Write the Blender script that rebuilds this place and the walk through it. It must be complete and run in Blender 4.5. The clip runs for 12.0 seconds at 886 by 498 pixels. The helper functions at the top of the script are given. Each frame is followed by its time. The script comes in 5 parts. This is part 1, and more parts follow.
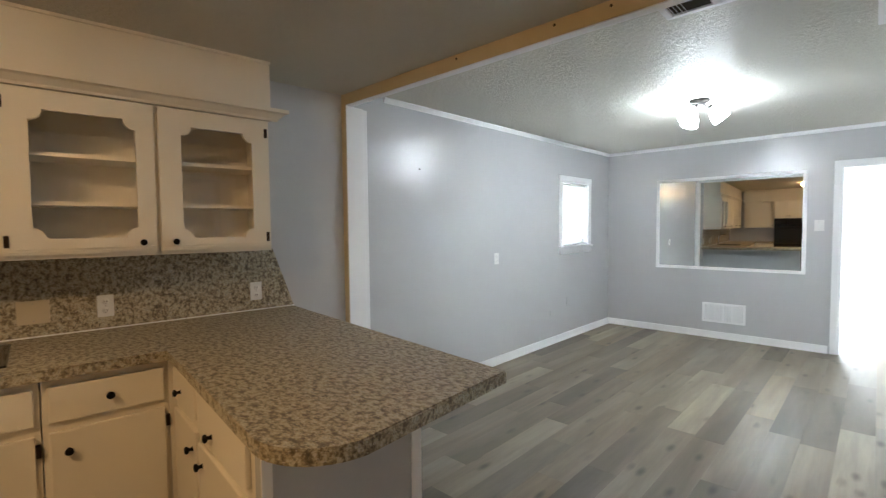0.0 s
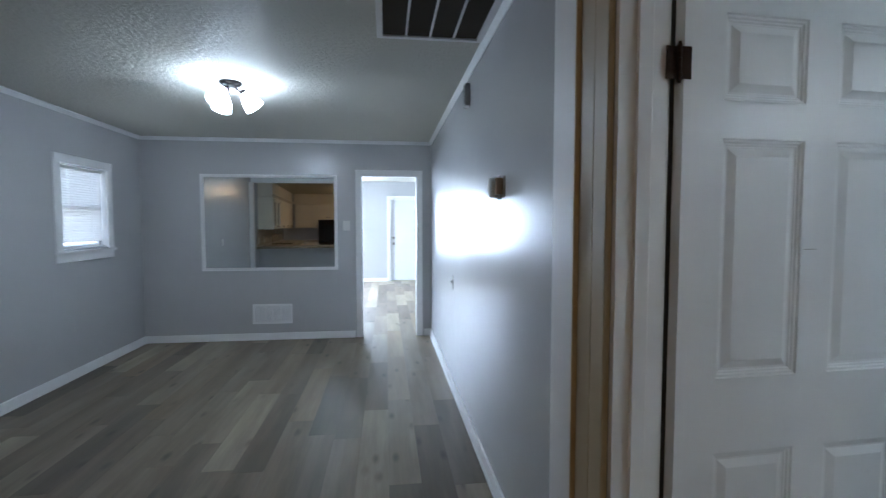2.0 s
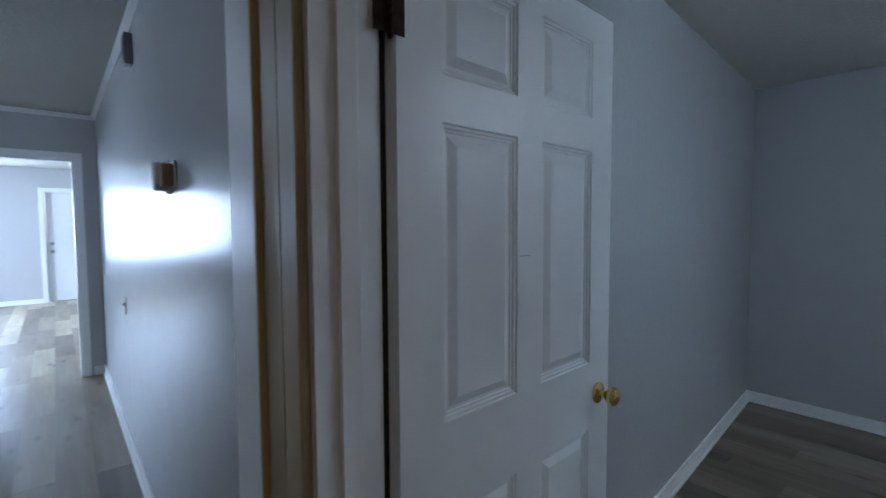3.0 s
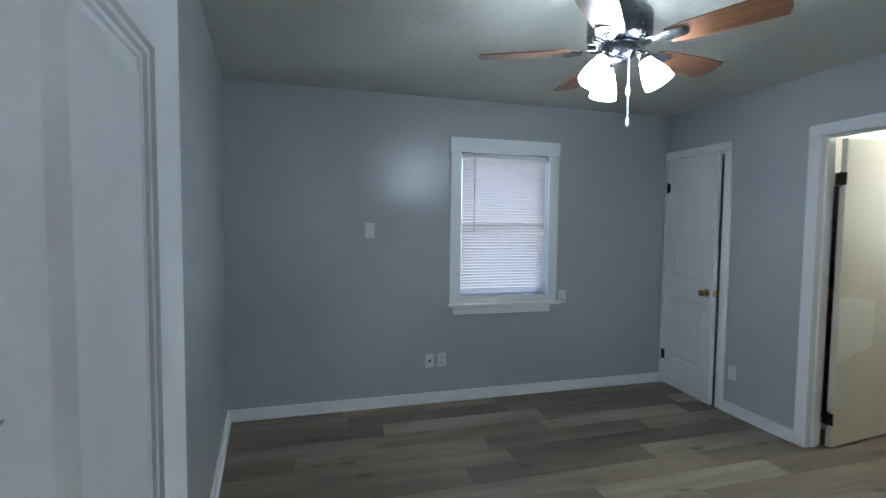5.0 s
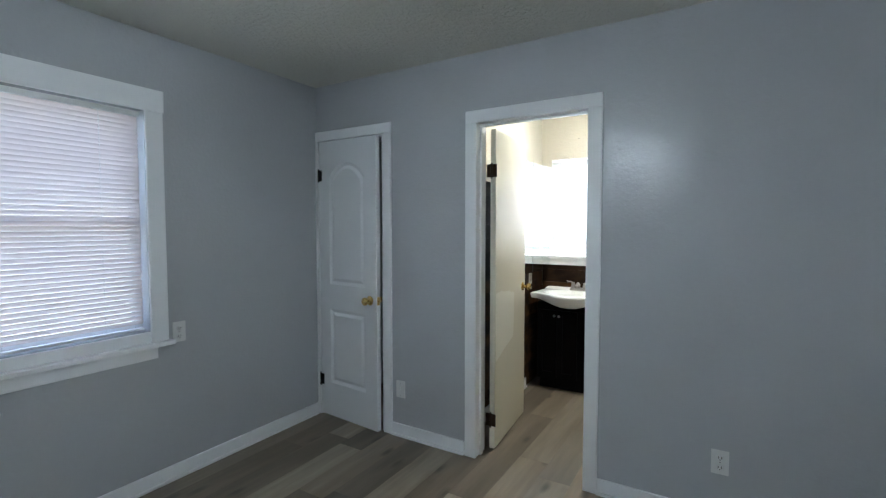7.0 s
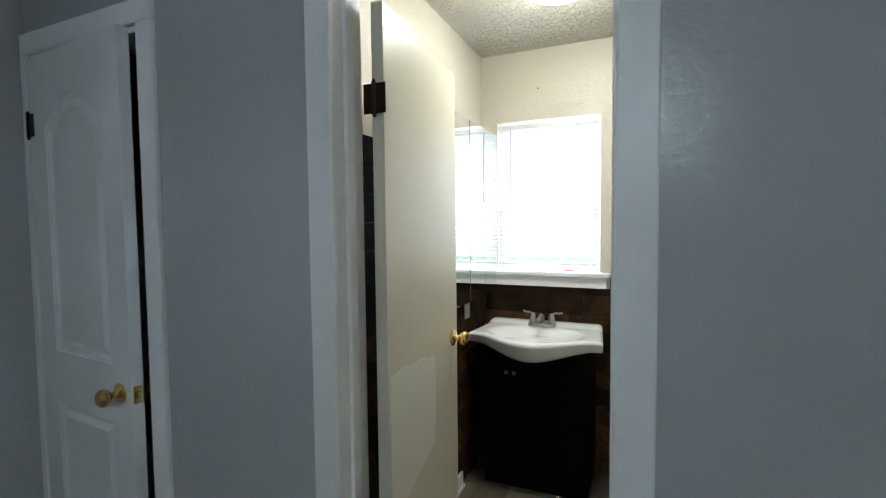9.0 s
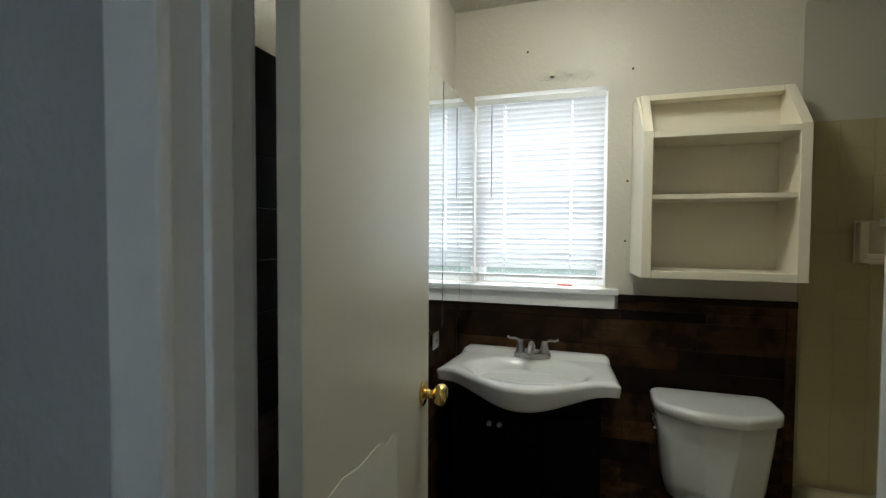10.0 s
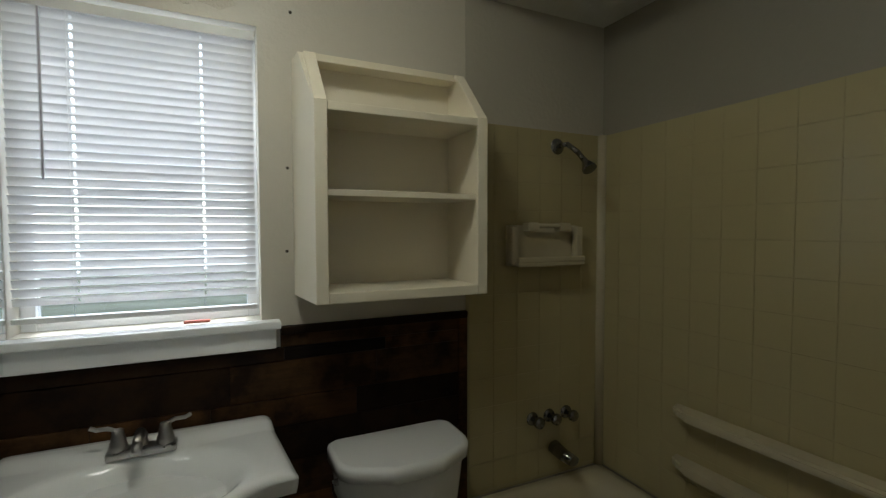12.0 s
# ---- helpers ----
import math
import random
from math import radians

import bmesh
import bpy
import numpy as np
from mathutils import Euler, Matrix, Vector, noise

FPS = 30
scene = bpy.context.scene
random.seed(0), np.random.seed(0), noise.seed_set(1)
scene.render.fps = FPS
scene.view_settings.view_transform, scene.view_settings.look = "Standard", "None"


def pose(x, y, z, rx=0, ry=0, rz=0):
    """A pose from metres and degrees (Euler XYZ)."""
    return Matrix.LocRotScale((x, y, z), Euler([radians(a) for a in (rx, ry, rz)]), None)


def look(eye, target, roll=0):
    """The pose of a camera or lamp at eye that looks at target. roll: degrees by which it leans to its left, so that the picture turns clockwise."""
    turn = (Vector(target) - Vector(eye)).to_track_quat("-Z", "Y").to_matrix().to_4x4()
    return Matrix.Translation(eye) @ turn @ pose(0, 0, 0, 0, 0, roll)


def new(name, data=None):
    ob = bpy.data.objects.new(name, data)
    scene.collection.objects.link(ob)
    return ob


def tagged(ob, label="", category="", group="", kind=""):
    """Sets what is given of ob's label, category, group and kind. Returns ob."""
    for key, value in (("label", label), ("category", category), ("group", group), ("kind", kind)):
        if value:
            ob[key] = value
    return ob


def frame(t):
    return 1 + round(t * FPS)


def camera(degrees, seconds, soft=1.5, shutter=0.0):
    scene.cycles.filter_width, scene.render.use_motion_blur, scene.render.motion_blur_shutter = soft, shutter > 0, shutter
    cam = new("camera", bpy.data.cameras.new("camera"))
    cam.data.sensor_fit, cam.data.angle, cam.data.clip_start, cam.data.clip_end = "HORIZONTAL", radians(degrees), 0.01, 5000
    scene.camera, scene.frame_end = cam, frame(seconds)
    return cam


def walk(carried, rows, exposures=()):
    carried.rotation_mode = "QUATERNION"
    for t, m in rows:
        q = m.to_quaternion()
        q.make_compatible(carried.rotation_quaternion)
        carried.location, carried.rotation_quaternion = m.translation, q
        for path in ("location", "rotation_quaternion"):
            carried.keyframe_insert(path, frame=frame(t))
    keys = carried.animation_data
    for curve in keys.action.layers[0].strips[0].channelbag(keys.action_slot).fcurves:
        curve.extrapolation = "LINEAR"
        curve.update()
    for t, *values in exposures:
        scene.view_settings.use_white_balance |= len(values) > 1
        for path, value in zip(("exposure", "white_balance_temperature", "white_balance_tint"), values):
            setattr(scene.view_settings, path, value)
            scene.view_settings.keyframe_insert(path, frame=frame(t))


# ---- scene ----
cam = camera(87.8, 12.0, soft=1.25, shutter=0.15)
PATH = [
    (0, (0.247, -0.178, 1.431), (-1.125, 1.273, 1.334), -0.6),
    (0.5, (0.265, -0.08, 1.434), (-0.826, 1.593, 1.328), -0.5),
    (1, (0.254, 0.101, 1.425), (-0.541, 1.934, 1.321), -0.5),
    (1.5, (0.269, 0.278, 1.425), (-0.119, 2.237, 1.316), -0.2),
    (2, (0.263, 0.501, 1.417), (0.508, 2.483, 1.31), -0.0),
    (2.5, (0.32, 0.689, 1.407), (1.163, 2.499, 1.298), -0.1),
    (3, (0.506, 0.865, 1.433), (1.791, 2.393, 1.319), -0.3),
    (3.5, (0.664, 0.997, 1.438), (2.309, 2.129, 1.323), 0.2),
    (5.3, (1.268, 1.486, 1.452), (3.071, 0.628, 1.35), 0.5),
    (5.5, (1.371, 1.492, 1.452), (3.065, 0.433, 1.355), 0.4),
    (6, (1.611, 1.381, 1.46), (3.009, -0.045, 1.351), 0.2),
    (6.5, (1.83, 1.108, 1.446), (3.022, -0.494, 1.341), 0.0),
    (7, (2.083, 0.809, 1.425), (3.123, -0.896, 1.325), -0.0),
    (7.2, (2.18, 0.69, 1.422), (3.158, -1.052, 1.323), 0.0),
    (8.8, (2.523, -0.542, 1.425), (3.4, -2.336, 1.315), -0.5),
    (9, (2.648, -0.716, 1.423), (3.451, -2.545, 1.323), -0.6),
    (9.5, (2.778, -1.046, 1.408), (3.583, -2.875, 1.321), -0.3),
    (10, (2.936, -1.291, 1.388), (3.552, -3.193, 1.321), 0.3),
    (10.5, (2.979, -1.546, 1.367), (3.308, -3.518, 1.32), 0.3),
    (11, (2.969, -1.735, 1.393), (3.004, -3.733, 1.33), 0.1),
    (11.5, (2.987, -1.871, 1.395), (2.533, -3.818, 1.337), 0.0),
    (12, (2.982, -1.929, 1.424), (2.119, -3.731, 1.344), -0.1),
]
walk(cam, [(t, look(eye, target, roll)) for t, eye, target, roll in PATH],
     exposures=[(0.0, 4.2, 6150, 10), (1.0, 3.6, 5700, 10), (2.0, 2.8, 5350, 10), (3.0, 2.3, 4950, 10), (3.5, 2.45, 5100, 10), (5.5, 2.9, 5350, 10), (6.0, 2.92, 5400, 10), (7.0, 2.97, 5500, 10), (9.0, 2.45, 5550, 8), (9.5, 2.05, 5600, 6), (10.0, 1.65, 5650, 6), (11.0, 1.15, 5750, 6), (12.0, 0.9, 5750, 6)])

# ---- world and sun ----
world = bpy.data.worlds.new("sky")
scene.world = world
world.use_nodes = True
sky = world.node_tree.nodes.new("ShaderNodeTexSky")
sky.sky_type = "NISHITA"
sky.sun_disc = False
sky.sun_elevation = radians(50)
sky.sun_rotation = radians(176)
world.node_tree.links.new(sky.outputs[0], world.node_tree.nodes["Background"].inputs[0])
world.node_tree.nodes["Background"].inputs[1].default_value = 0.15
sun = new("sun", bpy.data.lights.new("sun", "SUN"))
sun.data.energy, sun.data.angle, sun.data.color = 1.5, radians(14), (1.0, 0.97, 0.93)
sun.matrix_world = look((0, 0, 0), (-0.045, 0.641, -0.766))



def lamp(name, place, watts, colour, radius):
    ob = new(name, bpy.data.lights.new(name, "POINT"))
    ob.data.energy, ob.data.color, ob.data.shadow_soft_size = watts, colour, radius
    ob.location = place
    return ob


def window_light(name, place, target, w, h, watts, colour=(0.86, 0.93, 1.0)):
    ob = new(name, bpy.data.lights.new(name, "AREA"))
    ob.data.shape, ob.data.size, ob.data.size_y = "RECTANGLE", w, h
    ob.data.energy, ob.data.color = watts, colour
    ob.matrix_world = look(place, target)
    return ob


window_light("front_window_light", (-1.45, 12.03, 1.45), (-0.6, 8.6, 0.0), 1.6, 1.25, 44)
window_light("side_window_light", (-2.60, 8.9, 1.45), (0.6, 8.6, 0.0), 1.4, 1.2, 27)
window_light("bath_window_light", (3.175, -3.62, 1.66), (3.175, 0, 1.66), 0.58, 0.72, 1.5, (0.93, 0.96, 1.0))
window_light("bedroom_window_light", (4.87, -0.07, 1.445), (0, -0.07, 1.445), 0.76, 1.14, 0.30, (1.0, 0.87, 0.84))
window_light("living_window_light", (-2.77, 5.31, 1.58), (4, 5.31, 1.58), 0.67, 0.75, 0.6, (1.0, 0.97, 0.94))


# ---- materials ----
class Nodes:
    """A principled material with short calls for its nodes."""

    def __init__(self, name, rough=0.5, metal=0.0):
        self.mat = bpy.data.materials.new(name)
        self.mat.use_nodes = True
        self.tree = self.mat.node_tree
        self.bsdf = self.tree.nodes["Principled BSDF"]
        self.bsdf.inputs["Roughness"].default_value = rough
        self.bsdf.inputs["Metallic"].default_value = metal

    def node(self, kind, **values):
        n = self.tree.nodes.new(kind)
        for key, value in values.items():
            n.inputs[key].default_value = value
        return n

    def link(self, a, b):
        self.tree.links.new(a, b)

    def place(self, scale=(1, 1, 1)):
        g = self.tree.nodes.new("ShaderNodeNewGeometry")
        m = self.tree.nodes.new("ShaderNodeMapping")
        m.inputs["Scale"].default_value = scale
        self.link(g.outputs["Position"], m.inputs["Vector"])
        return m.outputs[0]

    def noise(self, scale, detail=4.0, rough=0.55, stretch=(1, 1, 1), vector=None):
        n = self.node("ShaderNodeTexNoise", Scale=scale, Detail=detail, Roughness=rough)
        self.link(vector or self.place(stretch), n.inputs["Vector"])
        return n.outputs["Fac"]

    def ramp(self, fac, *stops):
        r = self.tree.nodes.new("ShaderNodeValToRGB")
        while len(r.color_ramp.elements) < len(stops):
            r.color_ramp.elements.new(0.5)
        for e, (at, colour) in zip(r.color_ramp.elements, stops):
            e.position, e.color = at, (*colour, 1)
        self.link(fac, r.inputs[0])
        return r.outputs[0]

    def mix(self, fac, a, b, blend="MIX"):
        m = self.tree.nodes.new("ShaderNodeMix")
        m.data_type, m.blend_type = "RGBA", blend
        for value, key in ((fac, 0), (a, 6), (b, 7)):
            if isinstance(value, (int, float)):
                m.inputs[key].default_value = value
            elif isinstance(value, tuple):
                m.inputs[key].default_value = (*value, 1)
            else:
                self.link(value, m.inputs[key])
        return m.outputs[2]

    def math(self, op, a, b=0.0):
        m = self.tree.nodes.new("ShaderNodeMath")
        m.operation = op
        for i, value in enumerate((a, b)):
            if isinstance(value, (int, float)):
                m.inputs[i].default_value = value
            else:
                self.link(value, m.inputs[i])
        return m.outputs[0]

    def colour(self, value):
        if isinstance(value, tuple):
            self.bsdf.inputs["Base Color"].default_value = (*value, 1)
        else:
            self.link(value, self.bsdf.inputs["Base Color"])
        return self

    def rough(self, fac, low, high):
        m = self.tree.nodes.new("ShaderNodeMapRange")
        m.inputs["To Min"].default_value, m.inputs["To Max"].default_value = low, high
        self.link(fac, m.inputs[0])
        self.link(m.outputs[0], self.bsdf.inputs["Roughness"])
        return self

    def bump(self, height, strength, distance=0.01):
        b = self.tree.nodes.new("ShaderNodeBump")
        b.inputs["Strength"].default_value, b.inputs["Distance"].default_value = strength, distance
        self.link(height, b.inputs["Height"])
        self.link(b.outputs[0], self.bsdf.inputs["Normal"])
        return self


def paint(name, colour, rough=0.4, grain=90.0, relief=0.15, wear=0.06, depth=0.004, spread=0.08):
    m = Nodes(name, rough)
    dark = tuple(c * (1 - wear) for c in colour)
    big = m.noise(1.7, 5.0)
    fine = m.noise(grain, 3.0)
    m.colour(m.mix(big, dark, tuple(min(1, c * (1 + wear * 0.5)) for c in colour)))
    m.rough(m.noise(6.0, 4.0), rough - spread, rough + spread)
    m.bump(fine, relief, depth)
    return m.mat


def metal(name, colour, rough=0.25, wear=0.15):
    m = Nodes(name, rough, 1.0)
    n = m.noise(60, 4.0)
    m.colour(m.mix(n, tuple(c * (1 - wear) for c in colour), colour)).rough(n, rough * 0.7, rough * 1.4)
    return m.mat


def knockdown(name, colour, strength):
    m = Nodes(name, 0.55)
    m.bsdf.inputs["Specular IOR Level"].default_value = 0.10
    v = m.noise(34.0, 6.0, 0.62)
    flat = m.ramp(v, (0.45, (0, 0, 0)), (0.56, (1, 1, 1)))
    big = m.noise(1.1, 4.0)
    m.colour(m.mix(big, tuple(c * 0.93 for c in colour), colour))
    m.rough(m.noise(9.0), 0.42, 0.6)
    m.bump(flat, strength, 0.012)
    return m.mat


WALL = paint("grey_wall_paint", (0.55, 0.555, 0.565), 0.235, 60.0, 0.22, 0.05, 0.003, 0.03)
BED_WALL = paint("pebbled_grey_wall_paint", (0.49, 0.50, 0.515), 0.21, 46.0, 0.6, 0.05, 0.004, 0.03)
TAN_TRIM = paint("aged_tan_casing_paint", (0.49, 0.405, 0.26), 0.45, 110.0, 0.08, 0.10, 0.002)
# cream wall colour darkened for the falloff of light over the tub
SHADED_CREAM = paint("shaded_cream_wall_paint", (0.47, 0.44, 0.36), 0.45, 55.0, 0.35, 0.07, 0.006)
# base colour lowered to put the tub end's dimness into this wall
TUB_WALL = paint("dimmed_tub_wall_paint", (0.27, 0.25, 0.195), 0.5, 60.0, 0.3, 0.06, 0.005)
BATH_WALL = paint("cream_wall_paint", (0.58, 0.54, 0.455), 0.42, 55.0, 0.35, 0.07, 0.006)
TRIM = paint("white_trim_paint", (0.90, 0.905, 0.91), 0.38, 120.0, 0.06, 0.05, 0.002, 0.04)
DOOR = paint("white_door_paint", (0.84, 0.85, 0.86), 0.38, 160.0, 0.10, 0.05, 0.002, 0.04)
BATH_DOOR = paint("cream_door_paint", (0.69, 0.65, 0.54), 0.37, 140.0, 0.06, 0.05, 0.002, 0.035)
CABINET = paint("cream_cabinet_paint", (0.76, 0.70, 0.58), 0.42, 110.0, 0.10, 0.08, 0.002, 0.06)
SHELF_PAINT = paint("ivory_shelf_paint", (0.80, 0.74, 0.59), 0.42, 110.0, 0.10, 0.06, 0.002, 0.06)
CEILING = knockdown("textured_ceiling_paint", (0.70, 0.69, 0.62), 0.5)
BATH_CEILING = knockdown("stippled_bath_ceiling_paint", (0.74, 0.71, 0.60), 0.95)
CREAM_TRIM = paint("old_cream_trim_paint", (0.60, 0.48, 0.28), 0.48, 110.0, 0.08, 0.10, 0.002)
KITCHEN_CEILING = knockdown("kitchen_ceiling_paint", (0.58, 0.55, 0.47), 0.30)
PLASTIC = paint("white_plastic", (0.74, 0.74, 0.72), 0.40, 200.0, 0.02, 0.03, 0.001, 0.05)
BEIGE_PLASTIC = paint("beige_plastic", (0.55, 0.47, 0.33), 0.35, 200.0, 0.02, 0.04, 0.001)
WAND = paint("clear_grey_plastic", (0.42, 0.40, 0.42), 0.25, 200.0, 0.02, 0.03, 0.001)
PORCELAIN = paint("white_porcelain", (0.80, 0.80, 0.79), 0.10, 20.0, 0.0, 0.02, 0.001, 0.03)
TUB = paint("cream_enamel", (0.53, 0.475, 0.325), 0.16, 20.0, 0.0, 0.05, 0.001, 0.04)
TILE = paint("cream_wall_tile", (0.43, 0.372, 0.20), 0.2, 30.0, 0.02, 0.05, 0.001, 0.05)
GROUT = paint("tan_grout", (0.41, 0.352, 0.19), 0.7, 150.0, 0.2, 0.15, 0.002)
BRASS = metal("polished_brass", (0.78, 0.56, 0.20), 0.18)
CHROME = metal("chrome", (0.62, 0.62, 0.62), 0.12)
DULL_CHROME = metal("dull_chrome", (0.24, 0.24, 0.23), 0.12)
NICKEL = metal("brushed_nickel", (0.42, 0.40, 0.38), 0.3)
BRONZE = metal("dark_bronze", (0.055, 0.035, 0.025), 0.45, 0.5)
# for the mirror cabinet's seams and the shade in the bedroom hinge gap
SEAM_AND_GAP = paint("dark_seam_and_gap_shade", (0.02, 0.02, 0.02), 0.5)
BLACK_METAL = metal("black_metal", (0.02, 0.018, 0.017), 0.4, 0.4)
STEEL = metal("grey_fan_metal", (0.20, 0.21, 0.23), 0.28)
# black wood; also the shade in the bathroom door's hinge gap
BLACK = paint("black_wood_and_gap_shade", (0.003, 0.0027, 0.0027), 0.6, 60.0, 0.1, 0.3, 0.002)
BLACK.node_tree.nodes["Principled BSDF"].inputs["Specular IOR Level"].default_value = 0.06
OVEN_BLACK = paint("black_enamel", (0.012, 0.012, 0.013), 0.12, 60.0, 0.0, 0.2, 0.001, 0.03)
DARK = paint("dark_duct", (0.045, 0.034, 0.022), 0.9, 60.0, 0.2, 0.3)
ROUGH_WOOD = paint("bare_wood", (0.50, 0.37, 0.18), 0.6, 60.0, 0.2, 0.15)
OUTSIDE_WALL = paint("outside_siding", (0.62, 0.60, 0.55), 0.7, 30.0, 0.3, 0.1)
PATCH = paint("fresh_white_paint", (0.80, 0.78, 0.70), 0.37, 140.0, 0.06, 0.03, 0.002, 0.03)


def floor_material():
    m = Nodes("grey_oak_vinyl_plank", 0.38)
    info = m.tree.nodes.new("ShaderNodeObjectInfo").outputs["Random"]
    island = m.tree.nodes.new("ShaderNodeNewGeometry").outputs["Random Per Island"]
    pick = m.math("FRACT", m.math("ADD", info, island))
    shift = m.tree.nodes.new("ShaderNodeCombineXYZ")
    m.link(m.math("MULTIPLY", pick, 37.0), shift.inputs[1])
    m.link(m.math("MULTIPLY", pick, 11.0), shift.inputs[0])
    add = m.tree.nodes.new("ShaderNodeVectorMath")
    geo = m.tree.nodes.new("ShaderNodeNewGeometry")
    m.link(geo.outputs["Position"], add.inputs[0])
    m.link(shift.outputs[0], add.inputs[1])

    def mapped(scale):
        n = m.tree.nodes.new("ShaderNodeMapping")
        n.inputs["Scale"].default_value = scale
        m.link(add.outputs[0], n.inputs["Vector"])
        return n.outputs[0]

    base = m.ramp(pick, (0.0, (0.10, 0.076, 0.05)), (0.2, (0.36, 0.293, 0.20)), (0.45, (0.145, 0.116, 0.082)),
                  (0.7, (0.51, 0.435, 0.31)), (0.85, (0.22, 0.18, 0.126)), (1.0, (0.42, 0.32, 0.19)))
    grain = m.noise(1.0, 7.0, 0.62, vector=mapped((26, 1.7, 10)))
    streak = m.noise(1.0, 4.0, 0.5, vector=mapped((5.5, 0.75, 4)))
    col = m.mix(m.ramp(grain, (0.35, (0, 0, 0)), (0.7, (1, 1, 1))), m.mix(0.33, base, (0.05, 0.04, 0.032)), base)
    col = m.mix(m.ramp(streak, (0.4, (0, 0, 0)), (0.72, (1, 1, 1))), m.mix(0.38, col, (0.07, 0.053, 0.04)), m.mix(0.15, col, (0.49, 0.455, 0.385)))
    knots = m.node("ShaderNodeTexVoronoi", Scale=1.0)
    knots.voronoi_dimensions = "2D"
    m.link(mapped((4.6, 1.7, 1)), knots.inputs["Vector"])
    spot = m.ramp(knots.outputs["Distance"], (0.03, (1, 1, 1)), (0.13, (0, 0, 0)))
    col = m.mix(m.math("MULTIPLY", spot, m.ramp(streak, (0.46, (0.7, 0.7, 0.7)), (0.56, (0.04, 0.04, 0.04)))), col, (0.045, 0.035, 0.028))
    m.colour(col)
    m.bsdf.inputs["Specular IOR Level"].default_value = 0.45
    m.rough(grain, 0.34, 0.48)
    m.bump(grain, 0.12, 0.002)
    return m.mat


def granite_material():
    m = Nodes("granite_laminate", 0.36)
    a = m.noise(44.0, 6.0, 0.7, stretch=(0.75, 1.2, 1.0))
    b = m.noise(84.0, 4.0, 0.6, stretch=(0.65, 1.2, 1.0))
    c = m.noise(5.0, 3.0)
    col = m.ramp(a, (0.36, (0.08, 0.062, 0.042)), (0.44, (0.19, 0.15, 0.095)), (0.50, (0.36, 0.305, 0.20)), (0.58, (0.54, 0.49, 0.36)), (0.66, (0.30, 0.29, 0.24)))
    dark = m.ramp(b, (0.38, (1, 1, 1)), (0.43, (0, 0, 0)))
    col = m.mix(m.math("MULTIPLY", dark, 0.65), col, (0.06, 0.048, 0.038))
    light = m.ramp(b, (0.60, (0, 0, 0)), (0.64, (1, 1, 1)))
    col = m.mix(m.math("MULTIPLY", light, 0.7), col, (0.62, 0.58, 0.5))
    col = m.mix(m.math("MULTIPLY", c, 0.2), col, (0.22, 0.18, 0.12))
    m.colour(col)
    m.rough(b, 0.36, 0.5)
    m.bump(b, 0.05, 0.001)
    return m.mat


def barn_wood_material():
    m = Nodes("reclaimed_wood", 0.6)
    m.bsdf.inputs["Specular IOR Level"].default_value = 0.10
    info = m.tree.nodes.new("ShaderNodeObjectInfo").outputs["Random"]
    base = m.ramp(info, (0.0, (0.012, 0.007, 0.004)), (0.3, (0.15, 0.070, 0.024)), (0.5, (0.005, 0.0035, 0.003)), (0.78, (0.20, 0.10, 0.038)), (1.0, (0.005, 0.004, 0.0035)))
    g = m.noise(1.0, 6.0, 0.65, stretch=(6, 6, 60))
    blot = m.noise(9.0, 5.0, 0.6)
    col = m.mix(m.ramp(g, (0.35, (0, 0, 0)), (0.7, (1, 1, 1))), m.mix(0.5, base, (0.015, 0.01, 0.008)), base)
    col = m.mix(m.ramp(blot, (0.44, (0, 0, 0)), (0.62, (1, 1, 1))), col, m.mix(0.78, col, (0.008, 0.005, 0.004)))
    m.colour(col)
    m.rough(g, 0.5, 0.75)
    m.bump(g, 0.35, 0.003)
    return m.mat


def blade_material():
    m = Nodes("walnut_fan_blade", 0.35)
    tc = m.tree.nodes.new("ShaderNodeTexCoord")
    mp = m.tree.nodes.new("ShaderNodeMapping")
    mp.inputs["Scale"].default_value = (3, 40, 10)
    m.link(tc.outputs["Object"], mp.inputs["Vector"])
    g = m.noise(1.0, 6.0, 0.6, vector=mp.outputs[0])
    m.colour(m.ramp(g, (0.3, (0.07, 0.028, 0.013)), (0.7, (0.21, 0.095, 0.042))))
    m.bump(g, 0.1, 0.001)
    return m.mat


def slat_material(name, tint, share):
    m = Nodes(name, 0.45)
    m.colour(m.mix(m.noise(14.0, 3.0), tuple(c * 0.93 for c in tint), tint))
    t = m.tree.nodes.new("ShaderNodeBsdfTranslucent")
    t.inputs[0].default_value = (*tint, 1)
    mixer = m.tree.nodes.new("ShaderNodeMixShader")
    mixer.inputs[0].default_value = share
    out = m.tree.nodes["Material Output"]
    m.link(m.bsdf.outputs[0], mixer.inputs[1])
    m.link(t.outputs[0], mixer.inputs[2])
    m.link(mixer.outputs[0], out.inputs["Surface"])
    return m.mat


def glass_material(name, rough=0.0, tint=(1, 1, 1)):
    m = Nodes(name, rough)
    m.bsdf.inputs["Transmission Weight"].default_value = 1.0
    m.bsdf.inputs["IOR"].default_value = 1.45
    m.colour(m.mix(m.noise(2.0), tuple(c * 0.98 for c in tint), tint))
    return m.mat


def mirror_material():
    m = Nodes("mirror_silver", 0.015, 1.0)
    m.colour(m.mix(m.noise(1.3), (0.80, 0.83, 0.82), (0.84, 0.87, 0.86)))
    return m.mat


def glow_material(name, colour, strength):
    m = Nodes(name, 0.4)
    m.colour((0.8, 0.8, 0.8))
    m.bsdf.inputs["Emission Color"].default_value = (*colour, 1)
    m.bsdf.inputs["Emission Strength"].default_value = strength
    return m.mat


